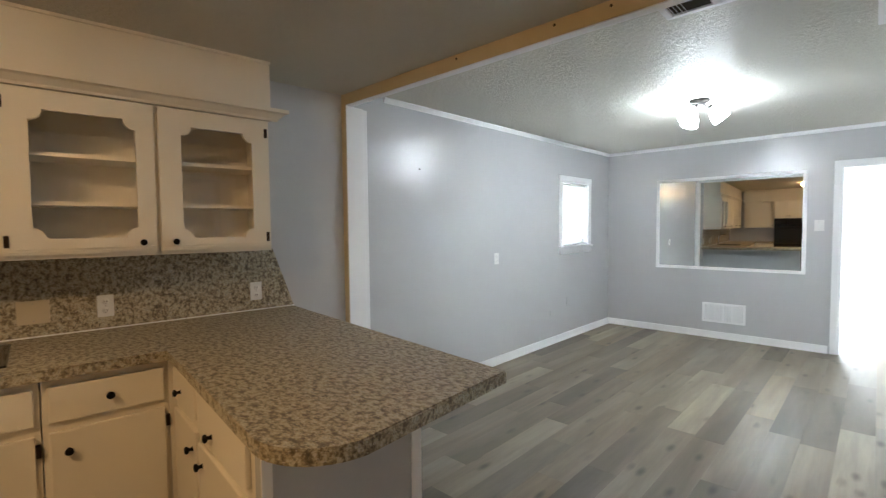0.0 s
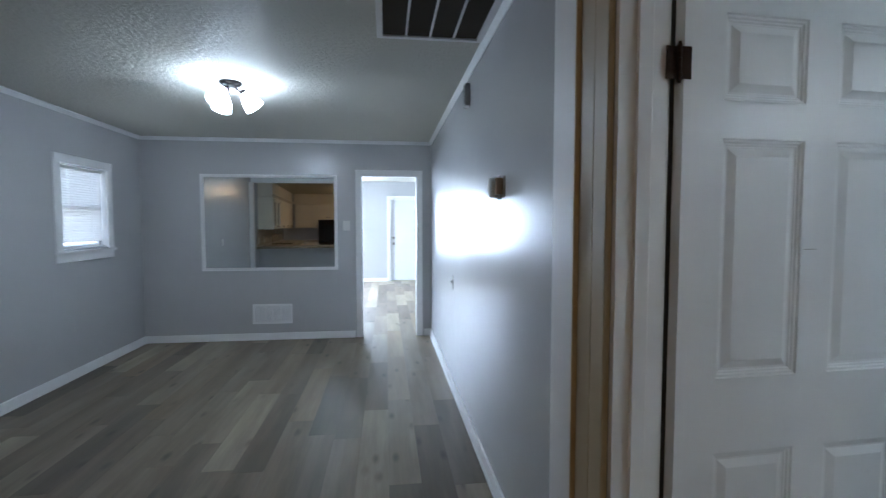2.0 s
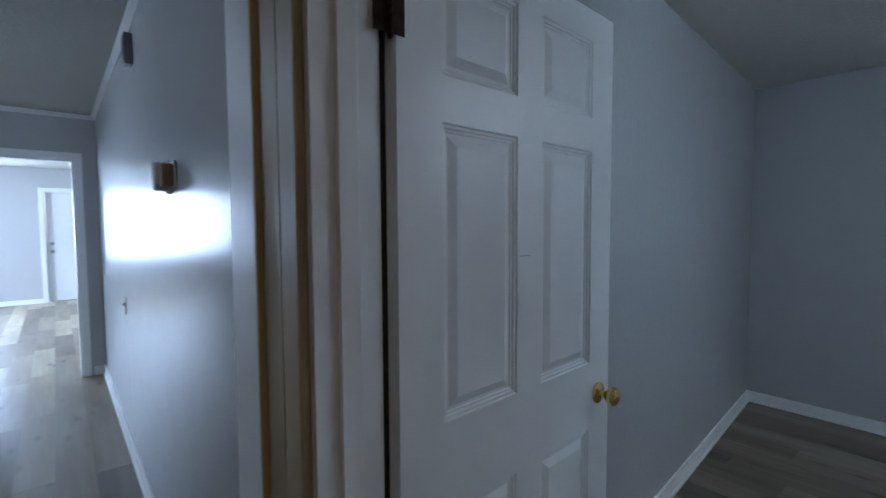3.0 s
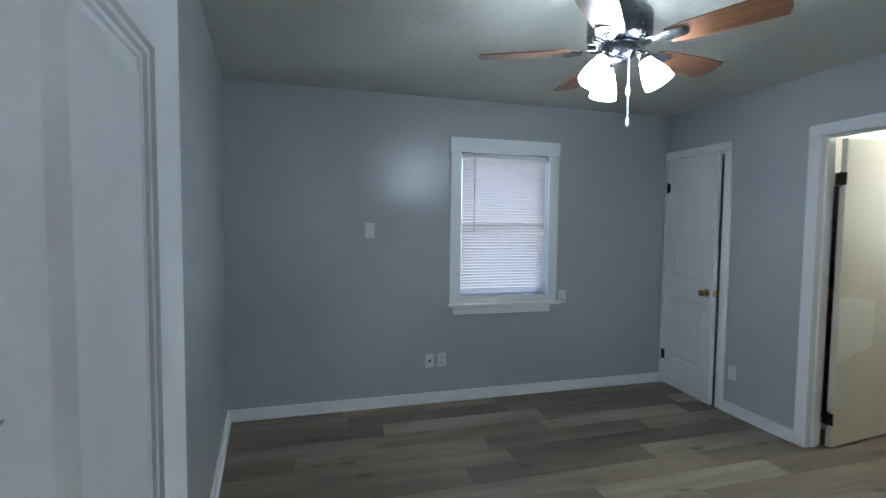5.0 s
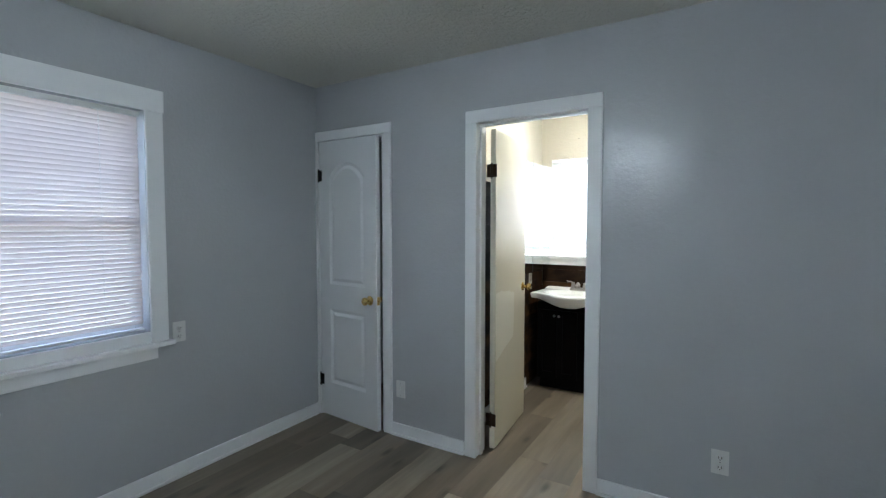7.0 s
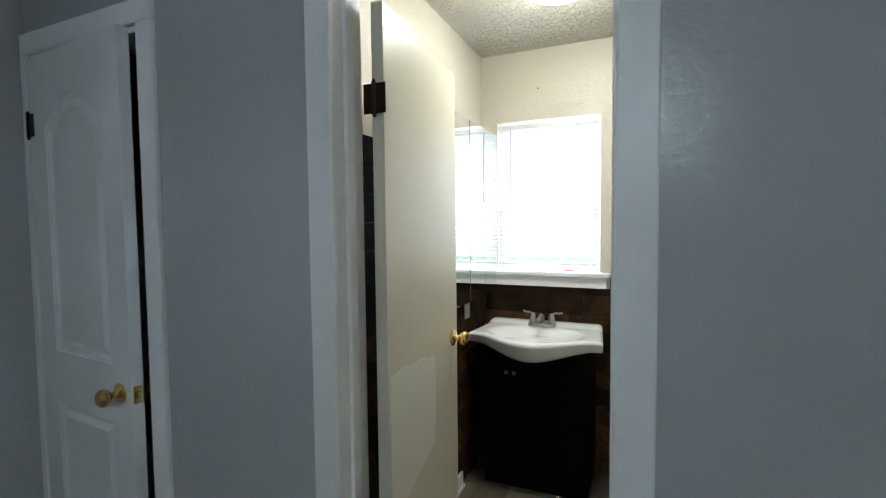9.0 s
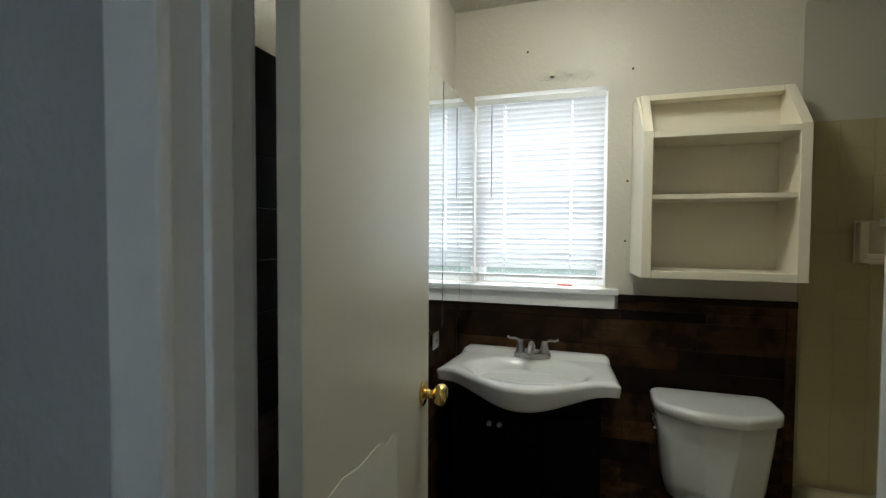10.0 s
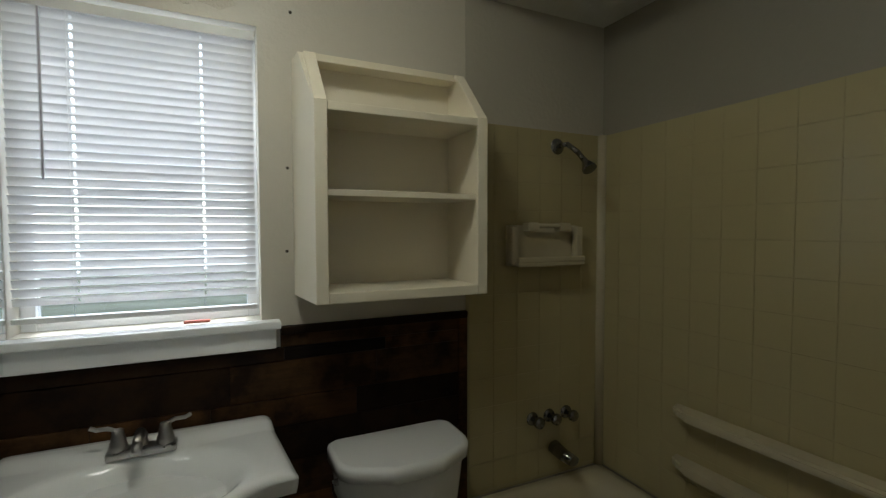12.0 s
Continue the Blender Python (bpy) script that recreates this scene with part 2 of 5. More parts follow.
FLOOR = floor_material()
GRANITE = granite_material()
BARN = barn_wood_material()
BLADE = blade_material()
SLAT = slat_material("white_blind_slat", (0.84, 0.83, 0.82), 0.11)
PINK_SLAT = slat_material("pale_blind_slat", (0.84, 0.74, 0.70), 0.20)
GLASS = glass_material("window_glass")
MIRROR = mirror_material()
SHADE = glow_material("lit_frosted_glass", (0.90, 0.97, 1.0), 6.8)
FAN_SHADE = glow_material("lit_fan_shade_glass", (0.94, 1.0, 0.96), 9.8)
WARM_SHADE = glow_material("lit_warm_glass", (1.0, 0.63, 0.30), 5.2)
BATH_SHADE = glow_material("lit_bath_glass", (1.0, 0.92, 0.73), 12.0)


# ---- mesh helpers ----
def box(bm, x0, x1, y0, y1, z0, z1, bevel=0.0):
    made = bmesh.ops.create_cube(bm, size=1.0, matrix=Matrix.LocRotScale(
        ((x0 + x1) / 2, (y0 + y1) / 2, (z0 + z1) / 2), None, (abs(x1 - x0), abs(y1 - y0), abs(z1 - z0))))
    if bevel:
        edges = list({e for v in made["verts"] for e in v.link_edges})
        bmesh.ops.bevel(bm, geom=edges, offset=bevel, segments=2, affect="EDGES", profile=0.6)
    return bm


def boxes(*rows, bevel=0.0):
    bm = bmesh.new()
    for r in rows:
        box(bm, *r, bevel=bevel)
    return bm


def tube(bm, a, b, r0, r1=None, seg=16, caps=True):
    a, b = Vector(a), Vector(b)
    turn = (b - a).to_track_quat("Z", "Y").to_matrix().to_4x4()
    bmesh.ops.create_cone(bm, cap_ends=caps, segments=seg, radius1=r0, radius2=r0 if r1 is None else r1, depth=(b - a).length,
                          matrix=Matrix.Translation((a + b) / 2) @ turn)
    return bm


def lathe(bm, rows, m=None, seg=24):
    """Rings of (radius, height) turned about z, then placed by m."""
    m = m or Matrix()
    rings = []
    for r, h in rows:
        if r < 1e-5:
            rings.append([bm.verts.new(m @ Vector((0, 0, h)))])
        else:
            rings.append([bm.verts.new(m @ Vector((r * math.cos(i * math.tau / seg), r * math.sin(i * math.tau / seg), h))) for i in range(seg)])
    for a, b in zip(rings, rings[1:]):
        for i in range(seg):
            j = (i + 1) % seg
            quad = [a[i % len(a)], a[j % len(a)], b[j % len(b)], b[i % len(b)]]
            quad = list(dict.fromkeys(quad))
            if len(quad) > 2:
                f = bm.faces.new(quad)
                f.smooth = True
    return bm


def pipe(bm, points, radius, seg=10):
    """A round tube along points, with a sphere-like joint at each bend."""
    pts = [Vector(p) for p in points]
    for a, b in zip(pts, pts[1:]):
        tube(bm, a, b, radius, seg=seg)
    for p in pts[1:-1]:
        bmesh.ops.create_uvsphere(bm, u_segments=seg, v_segments=6, radius=radius, matrix=Matrix.Translation(p))
    return bm


def smooth(bm):
    for f in bm.faces:
        f.smooth = True
    return bm


def mesh_of(name, bm, material):
    bmesh.ops.recalc_face_normals(bm, faces=bm.faces)
    me = bpy.data.meshes.new(name)
    bm.to_mesh(me)
    bm.free()
    me.materials.append(material)
    return me


def part(name, bm, material, parent, label=""):
    """One mesh object under a thing or a part; the mesh is in the parent's own axes."""
    ob = new(name, mesh_of(name, bm, material))
    ob.parent = parent
    return tagged(ob, label) if label else ob


def solid(name, bm, material, label, category, group="", kind="", m=None):
    """A thing that is one mesh."""
    ob = new(name, mesh_of(name, bm, material))
    if m is not None:
        ob.matrix_world = m
    return tagged(ob, label, category, group, kind)


def thing(name, label, category, m=None, group="", kind=""):
    ob = new(name)
    ob.empty_display_size = 0.1
    if m is not None:
        ob.matrix_world = m
    return tagged(ob, label, category, group, kind)


def piece(name, mesh, parent, m, label=""):
    """One of many alike pieces that share a mesh."""
    ob = new(name, mesh)
    ob.parent = parent
    ob.matrix_local = m
    return ob


def fill(bm, loops, y):
    """A flat face in the plane y, bounded by the first loop and holed by the others; loops are lists of (x, z)."""
    edges, rings = [], []
    for loop in loops:
        vs = [bm.verts.new((x, y, z)) for x, z in loop]
        edges += [bm.edges.new((vs[i], vs[(i + 1) % len(vs)])) for i in range(len(vs))]
        rings.append(vs)
    bmesh.ops.triangle_fill(bm, use_beauty=True, use_dissolve=False, edges=edges)
    return rings


def bridge(bm, a, b):
    for i in range(len(a)):
        j = (i + 1) % len(a)
        bm.faces.new((a[i], a[j], b[j], b[i]))


def ring(bm, loop, y):
    return [bm.verts.new((x, y, z)) for x, z in loop]


def shrink(loop, d):
    """The loop moved inwards towards its middle by about d on each side."""
    xs, zs = [p[0] for p in loop], [p[1] for p in loop]
    cx, cz = (min(xs) + max(xs)) / 2, (min(zs) + max(zs)) / 2
    w, h = (max(xs) - min(xs)) / 2, (max(zs) - min(zs)) / 2
    return [(cx + (x - cx) * (1 - d / w), cz + (z - cz) * (1 - d / h)) for x, z in loop]


def rect(x0, x1, z0, z1):
    return [(x0, z0), (x1, z0), (x1, z1), (x0, z1)]


def arch(x0, x1, z0, z1, rise, n=10):
    top = [(x1 + (x0 - x1) * i / n, z1 - rise + rise * math.sin(math.pi * i / n) ** 0.8) for i in range(n + 1)]
    return [(x0, z0), (x1, z0)] + top


def notched(x0, x1, z0, z1, r, n=5):
    """A rectangle whose corners are scooped out by quarter rounds."""
    out = []
    for cx, cz, a0 in ((x0, z0, 90), (x1, z0, 180), (x1, z1, 270), (x0, z1, 0)):
        for i in range(n + 1):
            a = radians(a0 - 90 * i / n)
            out.append((cx + r * math.cos(a), cz + r * math.sin(a)))
    return out


def panelled(outline, panels, thick, groove=0.012, width=0.044, raise_back=0.009):
    """A slab with moulded panels on both faces, about the plane y = 0."""
    bm = bmesh.new()
    for s in (1, -1):
        y = s * thick / 2
        rings = fill(bm, [outline, *panels], y)
        if s == 1:
            front = rings[0]
        else:
            bridge(bm, front, rings[0])
        for vs, loop in zip(rings[1:], panels):
            steps = [(0.003, 0.35), (0.008, 0.42), (0.011, 0.75), (0.015, 0.8), (0.018, 1.0), (0.024, 1.0)]
            last = vs
            for inset, deep in steps + [(width, 1 - raise_back / groove)]:
                row = ring(bm, shrink(loop, inset), y - s * groove * deep)
                bridge(bm, last, row)
                last = row
            bm.faces.new(last)
    return bm


def framed(outline, hole, y0, y1):
    """A flat board with one shaped hole right through it."""
    bm = bmesh.new()
    a, b = fill(bm, [outline, hole], y0), fill(bm, [outline, hole], y1)
    bridge(bm, a[0], b[0]), bridge(bm, a[1], b[1])
    return bm


def extrude_loop(bm, loop, z0, z1):
    """An upright prism over a loop of (x, y)."""
    lo = [bm.verts.new((x, y, z0)) for x, y in loop]
    hi = [bm.verts.new((x, y, z1)) for x, y in loop]
    bridge(bm, lo, hi)
    bm.faces.new(lo), bm.faces.new(hi)
    return bm


def wall(name, axis, c0, c1, a0, a1, z0, z1, material, label, holes=()):
    """A wall between c0 and c1 across, a0 to a1 along, with openings (a, b, low, high) right through it."""
    bm = bmesh.new()

    def block(p, q, lo, hi):
        if q - p > 1e-4 and hi - lo > 1e-4:
            box(bm, c0, c1, p, q, lo, hi) if axis == "x" else box(bm, p, q, c0, c1, lo, hi)

    at = a0
    for p, q, lo, hi in sorted(holes):
        block(at, p, z0, z1)
        block(p, q, z0, lo)
        block(p, q, hi, z1)
        at = q
    block(at, a1, z0, z1)
    return solid(name, bm, material, label, "wall", kind="structure")


# ---- the large structure ----
LX, RX, FY = -2.594, 0.83, 6.32          # living room: west face, east face, north face
KIT = pose(LX, 1.76, 0, 0, 0, -5)        # the kitchen stands a little out of square
BX0, BX1, BY0, BY1 = 0.96, 4.695, -1.66, 2.075   # bedroom
TX0, TX1, TY0, TY1 = 1.49, 3.575, -3.445, -1.78  # bathroom
CH, KCH = 2.445, 2.385

wall("wall_living_west", "x", LX - 0.15, LX, 1.76, 12.0, 0, 2.6, WALL, "light grey painted wall with satin sheen",
     [(4.965, 5.655, 1.19, 1.965), (8.2, 9.6, 0.85, 2.05)])
wall("wall_living_east", "x", RX, BX0, -3.445, 6.32, 0, 2.6, WALL, "light grey glossy painted wall", [(0.805, 1.605, 0, 2.04)])
wall("wall_living_north", "y", FY, FY + 0.12, LX, 3.6, 0, 2.6, WALL, "light grey painted wall with a mirror", [(-0.05, 0.66, 0, 2.03)])
wall("wall_front_room_north", "y", 12.0, 12.15, LX - 0.15, 3.75, 0, 2.6, WALL, "light grey wall of the front room",
     [(-2.25, -0.65, 0.82, 2.08), (0.36, 1.22, 0, 2.04)])
wall("wall_front_room_east", "x", 3.6, 3.75, FY, 12.0, 0, 2.6, WALL, "light grey wall of the front room")
NORTH = pose(BX1, BY1, 0, 0, 0, 5.74)      # the bedroom's north wall runs a little out of square
solid("wall_bedroom_north", boxes((-3.76, 0.15, 0, 0.12, 0, 2.6)), BED_WALL, "light grey painted bedroom wall", "wall", kind="structure", m=NORTH)
wall("wall_bedroom_east", "x", BX1, BX1 + 0.15, BY0 - 0.12, BY1, 0, 2.6, BED_WALL, "light grey painted bedroom wall with a window",
     [(-0.46, 0.32, 0.86, 2.03)])
wall("wall_bedroom_south", "y", BY0 - 0.12, BY0, BX0, BX1, 0, 2.6, BED_WALL, "light grey painted bedroom wall with two doors",
     [(2.68, 3.37, 0, 2.055), (4.06, 4.665, 0, 2.045)])
wall("wall_bath_south", "y", TY0 - 0.15, TY0, TX0, 4.85, 0, 2.6, BATH_WALL, "cream painted bathroom wall with a window",
     [(2.878, 3.478, 1.15, 2.04)])
wall("wall_bath_east", "x", TX1, TX1 + 0.12, TY0, BY0 - 0.12, 0, 2.6, BATH_WALL, "cream painted bathroom wall")
wall("wall_bath_west", "x", TX0 - 0.12, TX0, TY0 - 0.15, BY0 - 0.12, 0, 2.6, TUB_WALL, "bathroom wall above the tiles, colour darkened for the dim tub end")
solid("wall_bath_north", boxes((TX0, 2.634, TY1 - 0.004, TY1, 0, CH), (3.42, TX1, TY1 - 0.004, TY1, 0, CH), (2.634, 3.42, TY1 - 0.004, TY1, 2.11, CH)),
      BATH_WALL, "cream painted bathroom wall", "wall", kind="structure")
solid("wall_kitchen_west", boxes((-0.15, 0, -5.4, 0.0, 0, 2.6)), WALL, "grey painted kitchen wall", "wall", kind="structure", m=KIT)
wall("wall_kitchen_south", "y", TY0 - 0.15, TY0, -3.4, TX0 - 0.12, 0, 2.6, WALL, "plain kitchen wall")
wall("wall_closet_back", "x", BX1, BX1 + 0.15, TY0, BY0 - 0.12, 0, 2.6, WALL, "plain wall behind the closet")

solid("ceiling_living", boxes((LX, RX, 1.8405, FY, CH, CH + 0.1)), CEILING, "white textured ceiling", "ceiling", kind="structure")
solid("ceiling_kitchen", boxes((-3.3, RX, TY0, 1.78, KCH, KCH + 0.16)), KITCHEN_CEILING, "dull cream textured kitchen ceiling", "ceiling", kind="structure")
solid("ceiling_bedroom", boxes((BX0, BX1, BY0, BY1, CH, CH + 0.1)), CEILING, "white textured bedroom ceiling", "ceiling", kind="structure")
solid("ceiling_bath", boxes((TX0, 4.69, TY0, BY0 - 0.12, CH, CH + 0.1)), BATH_CEILING, "white stippled bathroom ceiling", "ceiling", kind="structure")
# added sheet: the dimmer light over the tub, painted as darker cream
solid("wall_shade_over_tub", boxes((TX0, 2.165, TY0, TY0 + 0.003, 1.829, 2.289)), SHADED_CREAM, "thin darker cream sheet for the light falloff over the tiles", "wall", kind="structure")
solid("soffit_tub", boxes((TX0, 2.165, TY0, TY1 - 0.004, 2.29, CH - 0.002), bevel=0.003), CEILING, "dropped textured ceiling over the tub", "soffit", kind="structure")
solid("ceiling_front_room", boxes((LX, 3.6, FY + 0.12, 12.0, CH + 0.02, CH + 0.12)), CEILING, "white front room ceiling", "ceiling", kind="structure")
solid("roof", boxes((-3.6, 5.2, -3.9, 12.5, 2.62, 2.72)), OUTSIDE_WALL, "plain flat roof over the house", "roof", kind="structure")
solid("subfloor", boxes((-3.4, 4.85, TY0 - 0.15, 12.15, -0.12, -0.008)), GROUT, "plain subfloor under the planks", "floor", kind="structure")
solid("ground", boxes((-300, 300, -300, 300, -0.5, -0.3)), paint("dry_lawn", (0.14, 0.15, 0.07), 0.9, 6.0, 0.5, 0.4, 0.05), "dry lawn outside", "ground", kind="structure")

# beam and its cased posts between kitchen and living room
beam = thing("ceiling_beam", "painted cased beam between kitchen and living room", "beam", kind="structure")
part("beam_board", boxes((LX, RX, 1.78, 1.84, 2.305, CH + 0.1), bevel=0.004), TRIM, beam)
for x0, x1, label in ((LX, LX + 0.05, "white post on the window side"), (RX - 0.03, RX, "white post beside the bedroom door")):
    part("post", boxes((x0, x1, 1.78, 1.93, 0, 2.304), bevel=0.003), TRIM, beam, label)
for x0, x1 in ((LX + 0.001, LX + 0.028), (RX - 0.018, RX - 0.001)):
    part("post_casing", boxes((x0, x1, 1.931, 1.98, 0, 2.304), bevel=0.004), TRIM, beam)
part("kitchen_face", boxes((LX, RX, 1.772, 1.779, 2.308, KCH - 0.001), bevel=0.002), CREAM_TRIM, beam, "old cream painted face towards the kitchen")
for x0, x1 in ((LX, LX + 0.05), (RX - 0.03, RX)):
    part("kitchen_face", boxes((x0, x1, 1.772, 1.779, 0, 2.307), bevel=0.002), CREAM_TRIM, beam, "old cream painted face towards the kitchen")
for x in (-1.48, -0.87, -0.60, -0.2):
    part("nail_hole", tube(bmesh.new(), (x, 1.774, 2.36), (x, 1.770, 2.36), 0.007, seg=8), DARK, beam, "dark old nail hole")


# ---- baseboards, crown, casings ----
def board(name, rows, label, category="trim", material=None, bevel=0.004):
    return solid(name, boxes(*rows, bevel=bevel), material or TRIM, label, category, kind="structure")


def baseboard(rows, label="white painted baseboard along the wall"):
    for x0, x1, y0, y1, shoe in rows:
        ob = board("baseboard", [(x0, x1, y0, y1, 0, 0.085)], label)
        sx0, sx1, sy0, sy1 = shoe
        part("shoe_moulding", boxes((sx0, sx1, sy0, sy1, 0, 0.018), bevel=0.004), TRIM, ob)


baseboard([
    (LX, LX + 0.014, 1.981, FY, (LX + 0.014, LX + 0.026, 1.981, FY - 0.014)),
    (LX + 0.014, -0.125, FY - 0.014, FY, (LX + 0.026, -0.125, FY - 0.026, FY - 0.014)),
    (0.735, RX, FY - 0.014, FY, (0.735, RX - 0.014, FY - 0.026, FY - 0.014)),
    (RX - 0.014, RX, 1.981, FY - 0.014, (RX - 0.026, RX - 0.014, 1.981, FY - 0.027)),
    (RX - 0.014, RX, -3.44, 0.72, (RX - 0.026, RX - 0.014, -3.44, 0.72)),
    (BX1 - 0.014, BX1, BY0, BY1, (BX1 - 0.026, BX1 - 0.014, BY0 + 0.03, BY1)),
    (BX0, 2.63, BY0, BY0 + 0.014, (BX0, 2.63, BY0 + 0.014, BY0 + 0.026)),
    (3.43, 3.99, BY0, BY0 + 0.014, (3.43, 3.99, BY0 + 0.014, BY0 + 0.026)),
    (LX, 0.29, 11.986, 12.0, (LX, 0.29, 11.97, 11.986)),
    (1.29, 3.6, 11.986, 12.0, (1.29, 3.6, 11.97, 11.986)),
    (TX1 - 0.032, TX1 - 0.018, -3.0, TY1 - 0.01, (TX1 - 0.044, TX1 - 0.032, -3.0, TY1 - 0.01)),
])


slant_base = solid("baseboard", boxes((-3.75, -0.016, -0.014, 0, 0, 0.085), bevel=0.004), TRIM, "white painted baseboard along the wall", "trim", kind="structure", m=NORTH)
part("shoe_moulding", boxes((-3.75, -0.03, -0.026, -0.014, 0, 0.018), bevel=0.004), TRIM, slant_base)


def crown(name, a, b, m):
    """A sprung moulding from a to b along its own x, rising against a wall at y = 0."""
    bm = bmesh.new()
    prof = [(0.0, -0.04), (-0.006, -0.04), (-0.010, -0.032), (-0.024, -0.014), (-0.028, -0.010), (-0.028, 0.0), (0.0, 0.0)]
    ra = [bm.verts.new((a, y, z)) for y, z in prof]
    rb = [bm.verts.new((b, y, z)) for y, z in prof]
    bridge(bm, ra, rb)
    bm.faces.new(ra), bm.faces.new(rb)
    return solid(name, bm, TRIM, "white crown moulding under the ceiling", "trim", kind="structure", m=m)


crown("crown_moulding", LX, RX, pose(0, FY - 0.001, CH - 0.001))
crown("crown_moulding", 2.16, FY, pose(LX + 0.001, 0, CH - 0.001, 0, 0, 90))
crown("crown_moulding", -FY, -1.96, pose(RX - 0.001, 0, CH - 0.001, 0, 0, -90))


def casing(name, axis, c, side, p, q, top, w, label, reveal=0.0, proud=0.018, low=0.0, material=None):
    """Flat casing on one face of a wall round an opening p to q; the side is the way that it stands proud."""
    ob = thing(name, label, "door trim", kind="structure")
    lo, hi = min(c, c + side * proud), max(c, c + side * proud)
    rows = [("side_casing", (p - w, p + reveal, low, top)), ("side_casing", (q - reveal, q + w, low, top)), ("head_casing", (p - w, q + w, top, top + w))]
    for n, (a0, a1, z0, z1) in rows:
        r = (lo, hi, a0, a1, z0, z1) if axis == "x" else (a0, a1, lo, hi, z0, z1)
        part(n, boxes(r, bevel=0.005), material or TRIM, ob)
    return ob


def jamb(name, axis, c0, c1, p, q, top, label, t=0.018, stop=None, material=None):
    ob = thing(name, label, "door frame", kind="structure")
    rows = [("side_jamb", (p, p + t, 0, top - t)), ("side_jamb", (q - t, q, 0, top - t)), ("head_jamb", (p, q, top - t, top))]
    for n, (a0, a1, z0, z1) in rows:
        part(n, boxes((c0, c1, a0, a1, z0, z1) if axis == "x" else (a0, a1, c0, c1, z0, z1), bevel=0.002), material or TRIM, ob)
    if stop:
        s0, s1 = stop
        for n, (a0, a1, z0, z1) in [("door_stop", (p + t, p + t + 0.012, 0, top - t - 0.012)), ("door_stop", (q - t - 0.012, q - t, 0, top - t - 0.012)), ("door_stop", (p + t, q - t, top - t - 0.012, top - t))]:
            part(n, boxes((s0, s1, a0, a1, z0, z1) if axis == "x" else (a0, a1, s0, s1, z0, z1), bevel=0.003), material or TRIM, ob)
    return ob


casing("door_casing_front", "y", FY, -1, -0.05, 0.66, 2.03, 0.06, "white casing round the open doorway to the front room")
jamb("door_frame_front", "y", FY, FY + 0.12, -0.05, 0.66, 2.03, "white lining of the open doorway")
casing("door_casing_front", "y", FY + 0.12, 1, -0.05, 0.66, 2.03, 0.06, "white casing round the open doorway")
casing("door_casing_bedroom", "x", RX, -1, 0.805, 1.605, 2.04, 0.075, "aged tan casing round the bedroom door on the kitchen side", material=TAN_TRIM)
board("filler_board", [(RX - 0.018, RX, 1.6805, 1.771, 0, 2.29)], "narrow tan filler board between casing and post", material=TAN_TRIM)
casing("door_casing_bedroom", "x", BX0, 1, 0.805, 1.605, 2.04, 0.07, "white casing round the bedroom door")
jamb("door_frame_bedroom", "x", RX, BX0, 0.805, 1.605, 2.04, "white painted frame with hinges of the bedroom door", stop=(RX + 0.045, RX + 0.085))
casing("door_casing_bath", "y", BY0, 1, 2.70, 3.348, 2.033, 0.075, "white casing round the bathroom door")
casing("door_casing_bath", "y", TY1 - 0.004, -1, 2.68, 3.37, 2.055, 0.06, "white casing round the bathroom door", reveal=0.012, proud=0.012)
jamb("door_frame_bath", "y", BY0 - 0.12, BY0, 2.68, 3.37, 2.053, "white and cream frame of the bathroom door", stop=(BY0 - 0.075, BY0 - 0.04))
closet_case = thing("door_casing_closet", "white casing round the closet door", "door trim", kind="structure")
for n, r in (("side_casing", (3.99, 4.06, BY0, BY0 + 0.018, 0, 2.045)), ("side_casing", (4.665, 4.693, BY0, BY0 + 0.018, 0, 2.045)), ("head_casing", (3.99, 4.693, BY0, BY0 + 0.018, 2.045, 2.115))):
    part(n, boxes(r, bevel=0.005), TRIM, closet_case)
jamb("door_frame_closet", "y", BY0 - 0.12, BY0, 4.06, 4.665, 2.045, "white frame of the closet door", stop=(BY0 - 0.10, BY0 - 0.06))


# ---- doors ----
def knob_mesh(side):
    """A turned door knob with its rose, sticking out along y."""
    bm = bmesh.new()
    m = pose(0, 0, 0, -90 * side, 0, 0)
    lathe(bm, [(0, 0), (0.031, 0), (0.033, 0.004), (0.028, 0.008), (0.013, 0.012), (0.010, 0.020), (0.011, 0.030), (0.022, 0.036), (0.0275, 0.046),
               (0.027, 0.056), (0.020, 0.063), (0.008, 0.066), (0, 0.066)], m, 20)
    return bm


def hinge_mesh():
    """Two leaves with scalloped ends and the knuckle between them."""
    bm = boxes((-0.034, -0.004, -0.0015, 0.0015, -0.04, 0.04), (0.004, 0.034, -0.0015, 0.0015, -0.04, 0.04), bevel=0.0012)
    for i in range(5):
        tube(bm, (0, -0.003, -0.045 + i * 0.018), (0, -0.003, -0.0285 + i * 0.018), 0.0062, seg=10)
    tube(bm, (0, -0.003, -0.05), (0, -0.003, 0.05), 0.0042, seg=8)
    for x in (-0.026, -0.013, 0.013, 0.026):
        for z in (-0.028, 0, 0.028):
            tube(bm, (x, -0.0012, z), (x, -0.0026, z), 0.0035, seg=8)
    return bm


